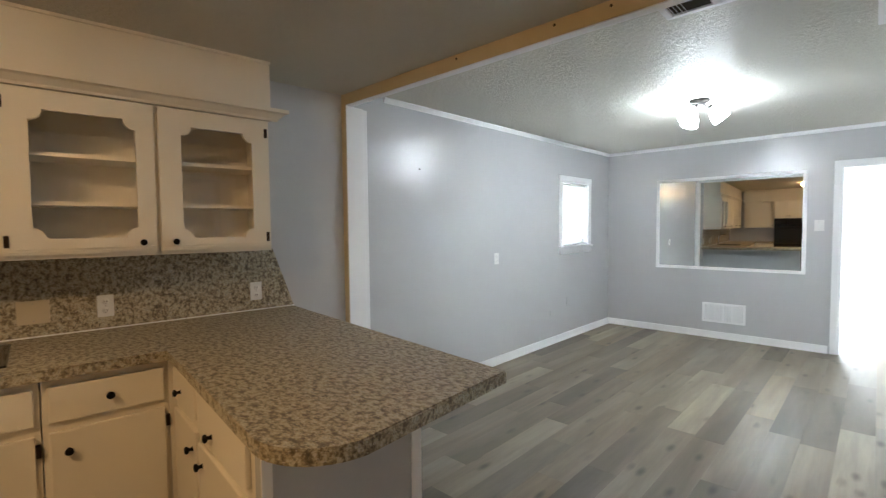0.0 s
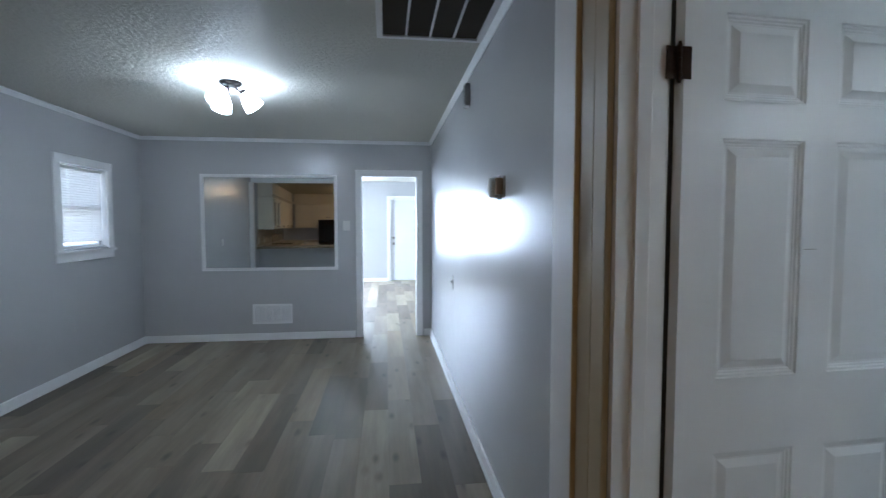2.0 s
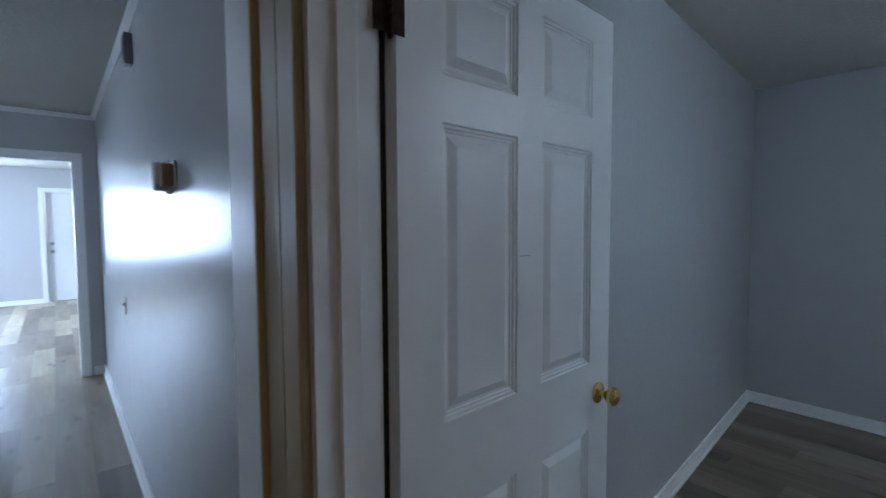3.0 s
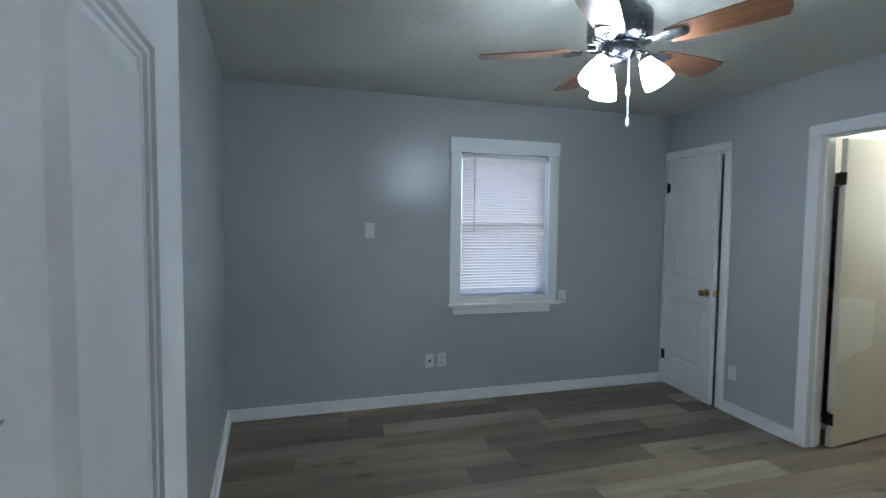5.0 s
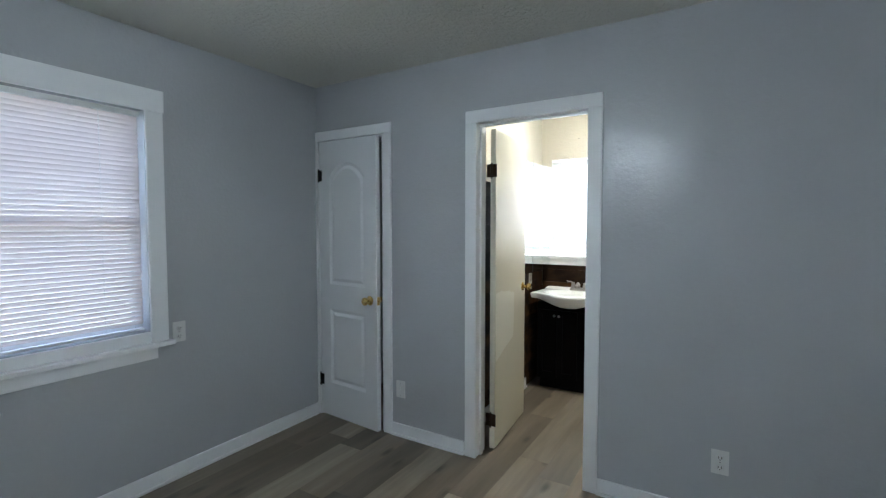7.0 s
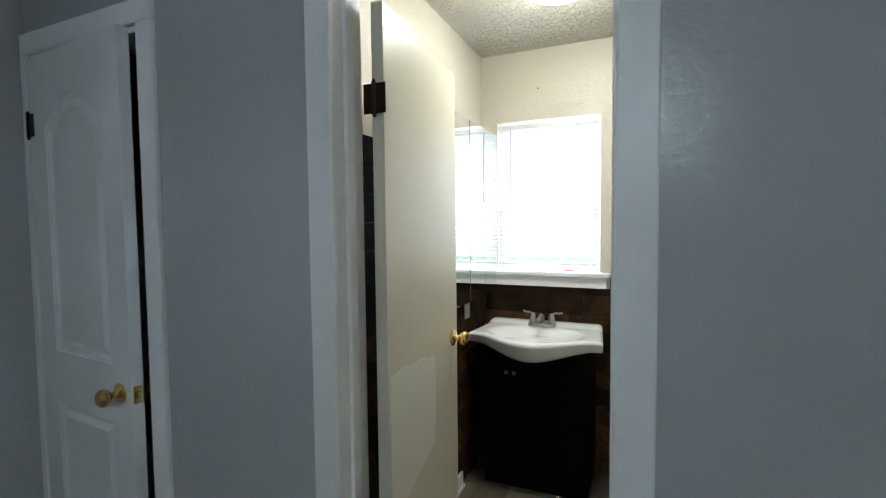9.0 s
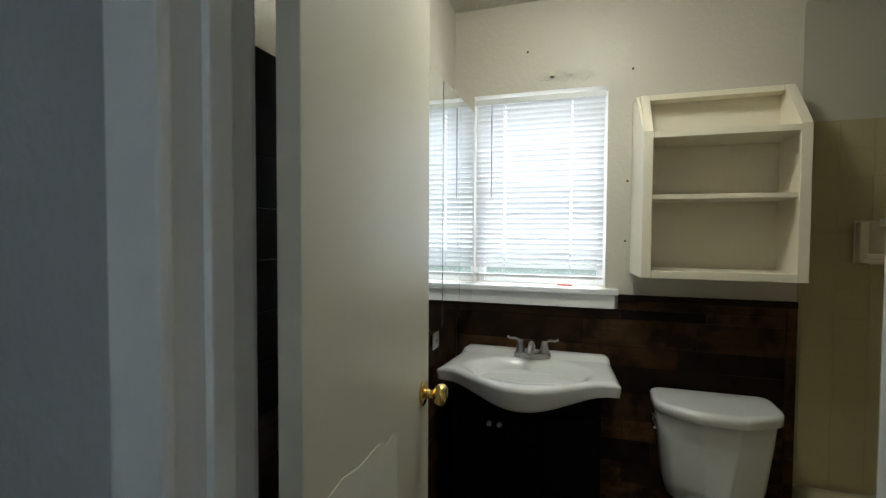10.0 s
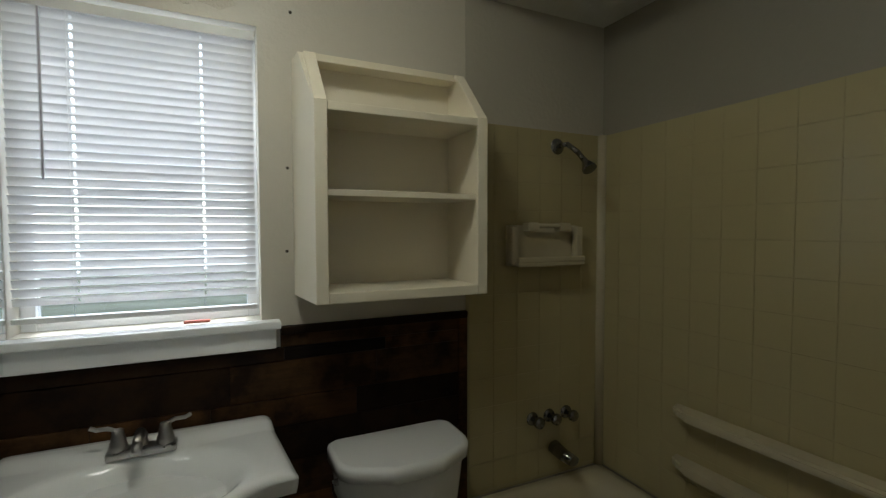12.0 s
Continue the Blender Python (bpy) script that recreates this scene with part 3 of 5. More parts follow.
def door_leaf(name, w, h, panels, m, label, material, knob_z, knob_x, hinges, hinge_mat, thick=0.035, knob_mat=None, knob_out=0.0):
    """A door leaf from x = 0 at its hinges to x = w, upright, about the plane y = 0."""
    ob = thing(name, label, "door", m, kind="structure")
    outline = rect(0, w, 0.0, h)
    part("door_leaf", panelled(outline, panels, thick) if panels else boxes((0, w, -thick / 2, thick / 2, 0, h), bevel=0.002), material, ob)
    for s in (1, -1):
        k = part("door_knob", knob_mesh(s), knob_mat or BRASS, ob, "polished brass knob")
        k.location = (knob_x, s * thick / 2, knob_z)
    latch = part("latch_plate", boxes((w - 0.002, w + 0.0015, -0.012, 0.012, knob_z - 0.028, knob_z + 0.028), (w + 0.001, w + 0.009, -0.006, 0.006, knob_z - 0.01, knob_z + 0.01), bevel=0.001), knob_mat or BRASS, ob)
    return ob


def six_panels(w, h):
    s, g = 0.115, 0.10
    cols = ((s, (w - g) / 2), ((w + g) / 2, w - s))
    rows = ((0.235, 0.80), (1.0, 1.62), (1.715, 1.93))
    return [rect(a, b, c, d) for a, b in cols for c, d in rows]


bed_door = door_leaf("door_bedroom", 0.82, 2.015, six_panels(0.82, 2.03), pose(0.994, 1.594, 0.015, 0, 0, 3.0),
                     "white six-panel bedroom door standing open with a brass knob", DOOR, 0.90, 0.755, (), BRONZE)
for z in (0.25, 1.80):
    h = part("hinge", hinge_mesh(), BRONZE, bed_door, "dark bronze butt hinge")
    h.matrix_local = pose(-0.014, -0.016, z, 0, 0, -3)
# added black strip that stands for the shade in the hinge gap
part("gap_shade_strip", boxes((-0.012, 0.03, 0.0195, 0.032, 0.0, 2.012), bevel=0.002), SEAM_AND_GAP, bed_door, "black strip added to darken the gap along the hinge edge")
part("scratch", boxes((0.37, 0.41, -0.0181, -0.0176, 1.335, 1.3368)), NICKEL, bed_door, "short dark scratch")

bath_door = door_leaf("door_bath", 0.655, 2.005, [], pose(3.306, -1.792, 0.015, 0, 0, -84.7), "plain cream slab bathroom door standing open with a brass knob", BATH_DOOR, 0.965, 0.592, (), BRONZE)
for z in (0.20, 1.765):
    h = part("hinge", hinge_mesh(), BRONZE, bath_door, "dark bronze butt hinge")
    h.matrix_world = pose(3.313, -1.7865, z, 0, 0, 180)
patch = bmesh.new()
extrude_loop(patch, [(0.012, 0.55), (0.18, 0.60), (0.30, 0.625), (0.374, 0.645), (0.388, 0.80), (0.385, 0.945), (0.36, 0.958), (0.32, 0.955), (0.28, 0.974), (0.18, 0.978), (0.12, 0.992), (0.012, 0.985)], 0, 0.0011)
bmesh.ops.split_edges(patch, edges=patch.edges[:])
pp = part("paint_patch", patch, PATCH, bath_door, "patch of fresher white paint")
pp.matrix_local = pose(0, -0.0174, 0, 90, 0, 0)

closet_door = door_leaf("door_closet", 0.584, 2.012, [rect(0.11, 0.474, 0.25, 0.80), arch(0.11, 0.474, 0.985, 1.86, 0.10)],
                        pose(4.655, BY0 - 0.004, 0.014, 0, 0, 180 - 5.0), "white two-panel arched closet door left ajar with a brass knob", DOOR, 0.90, 0.522, (), BLACK_METAL)
for z in (0.26, 1.78):
    h = part("hinge", hinge_mesh(), BLACK_METAL, closet_door, "black butt hinge")
    h.matrix_local = pose(-0.002, -0.019, z, 0, 0, 0)

front_door = door_leaf("door_front", 0.82, 2.01, [], pose(1.20, 12.05, 0.012, 0, 0, 180 - 5), "plain white front door left ajar", DOOR, 0.92, 0.75, (), BRASS, knob_mat=NICKEL)
for s in (1, -1):
    bolt = part("deadbolt", lathe(bmesh.new(), [(0, 0.018), (0.018, 0.018), (0.026, 0.012), (0.03, 0)], pose(0, 0, 0, -90 * s, 0, 0), 16), NICKEL, front_door, "round nickel deadbolt")
    bolt.location = (0.75, s * 0.0175, 1.07)
casing("door_casing_entry", "y", 12.0, -1, 0.36, 1.22, 2.04, 0.07, "white casing round the front door")
jamb("door_frame_entry", "y", 12.0, 12.15, 0.36, 1.22, 2.04, "white frame of the front door")


# ---- windows and blinds ----
def window(name, axis, c_in, out, p, q, z0, z1, label, depth=0.15):
    """A sash window in a wall's opening: c_in is the wall's inner face, out the way outside."""
    ob = thing(name, label, "window", kind="structure")

    def put(n, a0, a1, lo, hi, d0, d1, mat, bevel=0.003):
        u, v = sorted((c_in + out * d0, c_in + out * d1))
        bm = boxes((u, v, a0, a1, lo, hi) if axis == "x" else (a0, a1, u, v, lo, hi), bevel=bevel)
        return part(n, bm, mat, ob)

    f = 0.035
    mid = (z0 + z1) / 2
    for n, r in (("window_frame", (p, p + f, z0, z1)), ("window_frame", (q - f, q, z0, z1)), ("window_frame", (p + f, q - f, z0, z0 + f)), ("window_frame", (p + f, q - f, z1 - f, z1)), ("meeting_rail", (p + f, q - f, mid - 0.02, mid + 0.02))):
        put(n, *r, 0.085, 0.125, TRIM)
    for lo, hi in ((z0 + f, mid - 0.02), (mid + 0.02, z1 - f)):
        g = put("pane", p + f, q - f, lo, hi, 0.103, 0.107, GLASS, 0)
        g.visible_shadow = False
    return ob


def blind(name, axis, c, inward, p, q, z0, z1, step, tilt, label, mat, width=0.025, wand=True, holes=True):
    """A venetian blind hung at c; slats run from p to q, tilted by that many degrees."""
    ob = thing(name, label, "blind")

    def put(n, d0, d1, a0, a1, lo, hi, m, bevel=0.002):
        u, v = sorted((c + inward * d0, c + inward * d1))
        return part(n, boxes((u, v, a0, a1, lo, hi) if axis == "x" else (a0, a1, u, v, lo, hi), bevel=bevel), m, ob)

    put("head_rail", -0.014, 0.016, p, q, z1 - 0.028, z1, PLASTIC)
    put("bottom_rail", -0.012, 0.012, p + 0.004, q - 0.004, z0, z0 + 0.014, PLASTIC)
    length = q - p - 0.008
    bm = bmesh.new()
    rows = [(-width / 2, 0.0), (-width / 4, 0.0018), (0, 0.0024), (width / 4, 0.0018), (width / 2, 0.0)]
    h = length * 0.26
    cuts = (-length / 2, -h - 0.003, -h + 0.003, h - 0.003, h + 0.003, length / 2)
    verts = [[bm.verts.new((x, y, z)) for x in cuts] for y, z in rows]
    for j, (a, b) in enumerate(zip(verts, verts[1:])):
        for i in range(5):
            if not (holes and i in (1, 3) and j in (1, 2)):      # the cord holes stay open
                bm.faces.new((a[i], a[i + 1], b[i + 1], b[i])).smooth = True
    me = mesh_of("slat", bm, mat)
    n = int((z1 - 0.035 - z0 - 0.016) / step)
    rng = random.Random(len(name) * 7 + int(p * 100))
    for i in range(n):
        z = z1 - 0.038 - i * step
        t = tilt + rng.uniform(-0.3, 0.3)
        lean = rng.uniform(-0.012, 0.012)
        m = pose(c, (p + q) / 2, z, t * inward, lean, 90) if axis == "x" else pose((p + q) / 2, c, z, t, lean, 0)
        if axis == "x":
            m = Matrix.Translation((c, (p + q) / 2, z)) @ pose(0, 0, 0, 0, 0, 90 if inward > 0 else -90) @ pose(0, 0, 0, t, lean, 0)
        else:
            m = Matrix.Translation(((p + q) / 2, c, z)) @ pose(0, 0, 0, 0, 0, 0 if inward < 0 else 180) @ pose(0, 0, 0, t, lean, 0)
        piece("slat", me, ob, m)
    for s in (0.24, 0.76):
        a = p + (q - p) * s
        put("ladder_cord", 0.0125, 0.0135, a + 0.004, a + 0.0055, z0 + 0.01, z1 - 0.02, PLASTIC, 0)
    if wand:
        a = p + (q - p) * 0.14 if wand == 1 else q - (q - p) * 0.14
        put("wand", 0.017, 0.023, a - 0.003, a + 0.003, z1 - 0.03 - (z1 - z0) * 0.52, z1 - 0.03, WAND)
    return ob


window("window_living", "x", LX, -1, 4.965, 5.655, 1.19, 1.965, "white sash window in the living room's side wall")
blind("living_blind", "x", LX - 0.04, 1, 4.985, 5.635, 1.20, 1.955, 0.0235, -66, "white venetian blind over the side window, half open", SLAT, wand=0)
case = thing("window_casing_living", "white casing and sill round the side window", "window trim", kind="structure")
for n, r in (("side_casing", (LX, LX + 0.018, 4.89, 4.965, 1.175, 1.965)), ("side_casing", (LX, LX + 0.018, 5.655, 5.73, 1.175, 1.965)), ("head_casing", (LX, LX + 0.02, 4.885, 5.735, 1.965, 2.045)),
             ("window_sill", (LX - 0.08, LX + 0.04, 4.88, 5.74, 1.15, 1.174)), ("apron", (LX, LX + 0.016, 4.89, 5.73, 1.075, 1.149))):
    part(n, boxes(r, bevel=0.004), TRIM, case)

window("window_bedroom", "x", BX1, 1, -0.46, 0.32, 0.86, 2.03, "white sash window of the bedroom")
blind("bedroom_blind", "x", BX1 + 0.03, -1, -0.445, 0.305, 0.868, 2.022, 0.0238, -66, "pale venetian blind drawn over the bedroom window", PINK_SLAT, wand=2, holes=False)
case = thing("window_casing_bedroom", "white casing and sill round the bedroom window", "window trim", kind="structure")
for n, r in (("side_casing", (BX1 - 0.018, BX1, -0.548, -0.46, 0.80, 2.03)), ("side_casing", (BX1 - 0.018, BX1, 0.32, 0.41, 0.80, 2.03)), ("head_casing", (BX1 - 0.022, BX1, -0.553, 0.415, 2.03, 2.145)),
             ("window_sill", (BX1 - 0.045, BX1 + 0.09, -0.57, 0.43, 0.775, 0.799)), ("inner_sill", (BX1 - 0.01, BX1 + 0.085, -0.46, 0.32, 0.80, 0.859)), ("apron", (BX1 - 0.016, BX1, -0.49, 0.385, 0.71, 0.774))):
    part(n, boxes(r, bevel=0.004), TRIM, case)

window("window_bath", "y", TY0, -1, 2.878, 3.478, 1.15, 2.04, "white sash window of the bathroom")
blind("bath_blind", "y", TY0 - 0.013, 1, 2.886, 3.475, 1.185, 2.022, 0.0240, -62, "white venetian blind in front of the bright bathroom window", SLAT, wand=2)
case = thing("window_casing_bath", "white sill and apron under the bathroom window", "window trim", kind="structure")
for n, r in (("window_sill", (2.825, TX1 - 0.02, TY0 - 0.08, TY0 + 0.05, 1.125, 1.149)), ("apron", (2.838, TX1 - 0.02, TY0, TY0 + 0.03, 1.062, 1.124))):
    part(n, boxes(r, bevel=0.005), TRIM, case)
window("window_front_room", "y", 12.0, 1, -2.25, -0.65, 0.82, 2.08, "wide white window of the front room")
window("window_front_room_side", "x", LX, -1, 8.2, 9.6, 0.85, 2.05, "white side window of the front room")


# ---- small wall fittings ----
def plate(name, m, label, kind="outlet", material=None, w=0.072, h=0.115):
    """A wall plate facing along its own -y."""
    ob = thing(name, label, "wall plate", m)
    mat = material or PLASTIC
    part("cover_plate", boxes((-w / 2, w / 2, -0.006, 0, -h / 2, h / 2), bevel=0.003), mat, ob)
    if kind == "outlet":
        for z in (-0.027, 0.019):
            bm = bmesh.new()
            lathe(bm, [(0, 0), (0.017, 0), (0.016, 0.002), (0, 0.002)], pose(0, -0.006, z + 0.004, 90, 0, 0), 16)
            r = part("receptacle", bm, mat, ob)
            part("slots", boxes((-0.008, -0.005, -0.0086, -0.0081, z - 0.001, z + 0.010), (0.005, 0.008, -0.0086, -0.0081, z - 0.001, z + 0.010), (-0.002, 0.002, -0.0086, -0.0081, z - 0.008, z - 0.004)), DARK, r)
    elif kind == "switch":
        part("toggle", boxes((-0.005, 0.005, -0.017, -0.006, -0.004, 0.012), bevel=0.002), mat, ob)
    elif kind == "jack":
        part("jack", boxes((-0.009, 0.009, -0.008, -0.006, -0.009, 0.009), bevel=0.001), DARK, ob)
    for z in ((-0.042, 0.042) if kind != "outlet" else (0.0,)):
        part("screw", tube(bmesh.new(), (0, -0.006, z), (0, -0.0072, z), 0.003, seg=8), NICKEL, ob)
    return ob


def facing(axis, side):
    """The turn that makes -y look along an axis."""
    return {("y", -1): 0, ("y", 1): 180, ("x", 1): 90, ("x", -1): -90}[(axis, side)]


EAST = facing("x", 1)
WEST = facing("x", -1)
plate("wall_outlet", pose(LX, 3.62, 1.097, 0, 0, EAST), "white outlet on the grey side wall", "outlet")
plate("wall_outlet", pose(LX, 5.12, 0.47, 0, 0, EAST), "painted-over grey outlet low on the side wall", "blank", WALL)
plate("wall_outlet", pose(LX, 4.71, 0.38, 0, 0, EAST), "painted-over grey outlet low on the side wall", "blank", WALL, 0.06, 0.06)
plate("light_switch", pose(-0.224, FY, 1.40, 0, 0, 0), "white switch plate beside the doorway", "switch", None, 0.085, 0.12)
plate("wall_outlet", pose(-1.99, FY, 1.05, 0, 0, 0), "painted-over grey plate beside the mirror", "blank", WALL, 0.07, 0.11)
plate("light_switch", pose(RX, 4.40, 0.92, 0, 0, WEST), "painted-over grey switch on the glossy wall", "switch", WALL, 0.07, 0.12)
plate("light_switch", pose(BX1, 1.052, 1.395, 0, 0, WEST), "white switch plate on the bedroom wall", "switch")
plate("wall_outlet", pose(BX1, 0.468, 0.348, 0, 0, WEST), "white outlet low on the bedroom wall", "outlet")
plate("cable_plate", pose(BX1, 0.570, 0.343, 0, 0, WEST), "grey-white cable plate beside the outlet", "jack")
plate("wall_outlet", pose(BX1, -0.61, 0.83, 0, 0, WEST), "white outlet beside the bedroom window", "outlet")
plate("wall_outlet", pose(3.922, BY0, 0.322, 0, 0, 180), "white switch plate low between the doors", "switch")
plate("wall_outlet", pose(2.071, BY0, 0.322, 0, 0, 180), "white outlet low on the bedroom wall", "outlet")
plate("light_switch", pose(TX1 - 0.02, -3.10, 0.965, 0, 0, WEST), "white outlet under the mirror cabinet", "outlet")
solid("door_stop_bumper", lathe(bmesh.new(), [(0, 0), (0.012, 0), (0.012, 0.006), (0.005, 0.008), (0.005, 0.05), (0.011, 0.052), (0.011, 0.065), (0, 0.067)], pose(2.22, BY0 + 0.014, 0.05, -90, 0, 0), 12),
      PLASTIC, "small white door stop on the baseboard", "door stop")
lathe_flat = bmesh.new()
tube(lathe_flat, (LX + 0.0, 2.545, 1.92), (LX + 0.006, 2.545, 1.92), 0.006, seg=8)
solid("wall_nail", lathe_flat, DARK, "small dark nail in the grey wall", "nail")

# wall mirror over the vent
mirror = thing("wall_mirror", "large framed mirror set on the grey wall, showing the kitchen", "mirror")
part("glass", boxes((-1.895, -0.362, FY - 0.008, FY, 0.885, 1.985)), MIRROR, mirror)
for r in ((-1.925, -1.888, 0.855, 2.015), (-0.369, -0.332, 0.855, 2.015), (-1.888, -0.369, 0.855, 0.892), (-1.888, -0.369, 1.978, 2.015)):
    part("frame", boxes((r[0], r[1], FY - 0.022, FY, r[2], r[3]), bevel=0.004), TRIM, mirror)

# low return vent with three louvred bays
vent = thing("wall_vent", "white metal wall vent low under the mirror", "vent")
part("backing", boxes((-1.335, -0.912, FY - 0.004, FY, 0.215, 0.425)), WALL, vent)
for r in ((-1.358, -0.889, 0.198, 0.222), (-1.358, -0.889, 0.418, 0.442), (-1.358, -1.328, 0.222, 0.418), (-0.919, -0.889, 0.222, 0.418), (-1.225, -1.212, 0.222, 0.418), (-1.128, -1.117, 0.222, 0.418), (-1.032, -1.02, 0.222, 0.418)):
    part("frame", boxes((r[0], r[1], FY - 0.012, FY, r[2], r[3]), bevel=0.002), TRIM, vent)
fin_me = mesh_of("louvre", boxes((-0.006, 0.006, -0.001, 0.001, -0.098, 0.098)), TRIM)
for x, tilt in ((-1.276, 12), (-1.17, 40), (-1.075, 40), (-0.97, 12)):
    for i in range(6):
        piece("louvre", fin_me, vent, pose(x - 0.04 + i * 0.016, FY - 0.0095, 0.320, 0, 0, tilt))

# ceiling return grille
grille = thing("ceiling_return_grille", "white ceiling return grille with dark openings", "vent")
part("backing", boxes((0.25, 0.765, 2.50, 3.07, CH - 0.002, CH + 0.0)), DARK, grille)
for r in ((0.22, 0.252, 2.47, 3.10), (0.768, 0.80, 2.47, 3.10), (0.252, 0.768, 2.47, 2.502), (0.252, 0.768, 3.068, 3.10), (0.372, 0.384, 2.502, 3.068), (0.502, 0.514, 2.502, 3.068), (0.632, 0.644, 2.502, 3.068)):
    part("frame", boxes((r[0], r[1], r[2], r[3], CH - 0.012, CH), bevel=0.003), TRIM, grille)

# supply register
reg = thing("ceiling_register", "white stamped ceiling register with open louvres", "vent")
part("backing", boxes((-0.50, -0.25, 2.14, 2.25, CH - 0.002, CH)), DARK, reg)
for r in ((-0.535, -0.222, 2.105, 2.135), (-0.535, -0.222, 2.255, 2.285), (-0.535, -0.505, 2.135, 2.255), (-0.252, -0.222, 2.135, 2.255)):
    part("frame", boxes((r[0], r[1], r[2], r[3], CH - 0.010, CH), bevel=0.003), TRIM, reg)
fin = mesh_of("louvre", boxes((-0.0007, 0.0007, -0.06, 0.06, -0.009, 0.009)), TRIM)
for i in range(4):
    piece("louvre", fin, reg, pose(-0.49 + i * 0.018, 2.195, CH - 0.010, 0, -40, 0))
    piece("louvre", fin, reg, pose(-0.265 - i * 0.018, 2.195, CH - 0.010, 0, 40, 0))

# chime and detector on the glossy wall
chime = thing("door_chime", "small grey box high on the glossy wall", "chime")
part("box", boxes((RX - 0.035, RX, 3.60, 3.68, 2.215, 2.365), bevel=0.004), paint("grey_plastic", (0.30, 0.30, 0.30), 0.4), chime)
part("front", boxes((RX - 0.039, RX - 0.035, 3.612, 3.668, 2.23, 2.35), bevel=0.003), STEEL, chime)
therm = thing("thermostat", "old silver thermostat with an amber-brown side", "thermostat")
bm = bmesh.new()
lathe(bm, [(0, 0), (0.06, 0), (0.06, 0.012), (0.052, 0.02), (0.052, 0.02), (0.05, 0.05), (0.045, 0.056), (0.028, 0.06), (0, 0.061)], pose(RX, 2.76, 1.60, 0, -90, 0), 24)
part("body", bm, PLASTIC, therm)
part("base_plate", boxes((RX - 0.008, RX, 2.66, 2.82, 1.55, 1.65), bevel=0.003), PLASTIC, therm)
part("cover", boxes((RX - 0.045, RX - 0.008, 2.668, 2.70, 1.56, 1.64), bevel=0.006), paint("amber_plastic", (0.30, 0.22, 0.15), 0.3), therm)


# ---- lamps ----
def bell(bm, m, r0=0.026, r1=0.062, h=0.115):
    """A bell-shaped glass shade opening along -z."""
    lathe(bm, [(r0 * 0.6, 0.0), (r0, -0.004), (r0 * 1.12, -0.02), (r1 * 0.74, -0.045), (r1 * 0.92, -0.08), (r1, -h), (r1 * 0.97, -h), (r1 * 0.88, -0.08), (r1 * 0.70, -0.045), (r0, -0.016), (0, -0.012)], m, 20)
    return bm


ceil_lamp = thing("ceiling_light", "lit ceiling light with three frosted glass shades", "ceiling light", pose(-0.845, 4.05, CH))
part("canopy", lathe(bmesh.new(), [(0, 0), (0.075, 0), (0.08, -0.012), (0.06, -0.03), (0.025, -0.038), (0, -0.04)]), BLACK_METAL, ceil_lamp)
for a in (132, 252, 12):
    c, s = math.cos(radians(a)), math.sin(radians(a))
    arm = part("arm", pipe(bmesh.new(), [(0.02 * c, 0.02 * s, -0.03), (0.06 * c, 0.06 * s, -0.065), (0.085 * c, 0.085 * s, -0.06)], 0.008), BLACK_METAL, ceil_lamp)
    part("socket", tube(bmesh.new(), (0.075 * c, 0.075 * s, -0.055), (0.095 * c, 0.095 * s, -0.09), 0.022, 0.026), BLACK_METAL, ceil_lamp)
    sh = part("shade", bell(bmesh.new(), pose(0, 0, 0), 0.03, 0.068, 0.12), SHADE, ceil_lamp, "glowing frosted glass bell shade")
    sh.matrix_local = pose(0.088 * c, 0.088 * s, -0.078, 0, 0, a) @ pose(0, 0, 0, 0, -38, 0)

fan = thing("ceiling_fan", "ceiling fan with five walnut blades and a lit light kit", "ceiling fan", pose(2.761, 0.278, CH - 0.085))
part("canopy", lathe(bmesh.new(), [(0, 0.085), (0.10, 0.085), (0.105, 0.02), (0.10, -0.03), (0.09, -0.055)]), STEEL, fan)
part("motor_housing", lathe(bmesh.new(), [(0.06, -0.05), (0.115, -0.06), (0.125, -0.08), (0.125, -0.16), (0.115, -0.175), (0.075, -0.185), (0, -0.186)], seg=32), STEEL, fan, "dark grey metal motor housing")
fins = mesh_of("cooling_fin", boxes((0.082, 0.122, -0.0025, 0.0025, -0.190, -0.176), bevel=0.001), CHROME)
for i in range(28):
    piece("cooling_fin", fins, fan, pose(0, 0, 0, 0, 0, i * 360 / 28))
part("switch_housing", lathe(bmesh.new(), [(0.0, -0.186), (0.068, -0.19), (0.07, -0.20), (0.062, -0.235), (0.04, -0.25), (0, -0.252)]), STEEL, fan)


def blade_outline():
    n = 8
    pts = [(0.19, -0.045), (0.25, -0.058), (0.42, -0.066)]
    pts += [(0.545 + 0.02 * math.sin(math.pi * i / n), -0.068 + 0.136 * i / n) for i in range(n + 1)]
    return pts + [(0.42, 0.066), (0.25, 0.058), (0.19, 0.045)]


for i in range(5):
    a = 63.6 + 72 * i
    b = part("blade", extrude_loop(bmesh.new(), blade_outline(), -0.003, 0.003), BLADE, fan, "walnut-brown fan blade")
    b.matrix_local = pose(0, 0, -0.205, 0, 0, a) @ pose(0, 0, 0, -11, 0, 0)
    bm = boxes((0.085, 0.15, -0.012, 0.012, -0.192, -0.186), bevel=0.002)
    bm2 = extrude_loop(bm, [(0.14, -0.012), (0.19, -0.038), (0.255, -0.030), (0.262, 0.0), (0.255, 0.030), (0.19, 0.038), (0.14, 0.012)], -0.200, -0.195)
    ir = part("blade_iron", bm2, CHROME, fan, "bright metal blade iron")
    ir.matrix_local = pose(0, 0, -0.012, 0, 0, a) @ pose(0, 0, 0, -4, 0, 0)
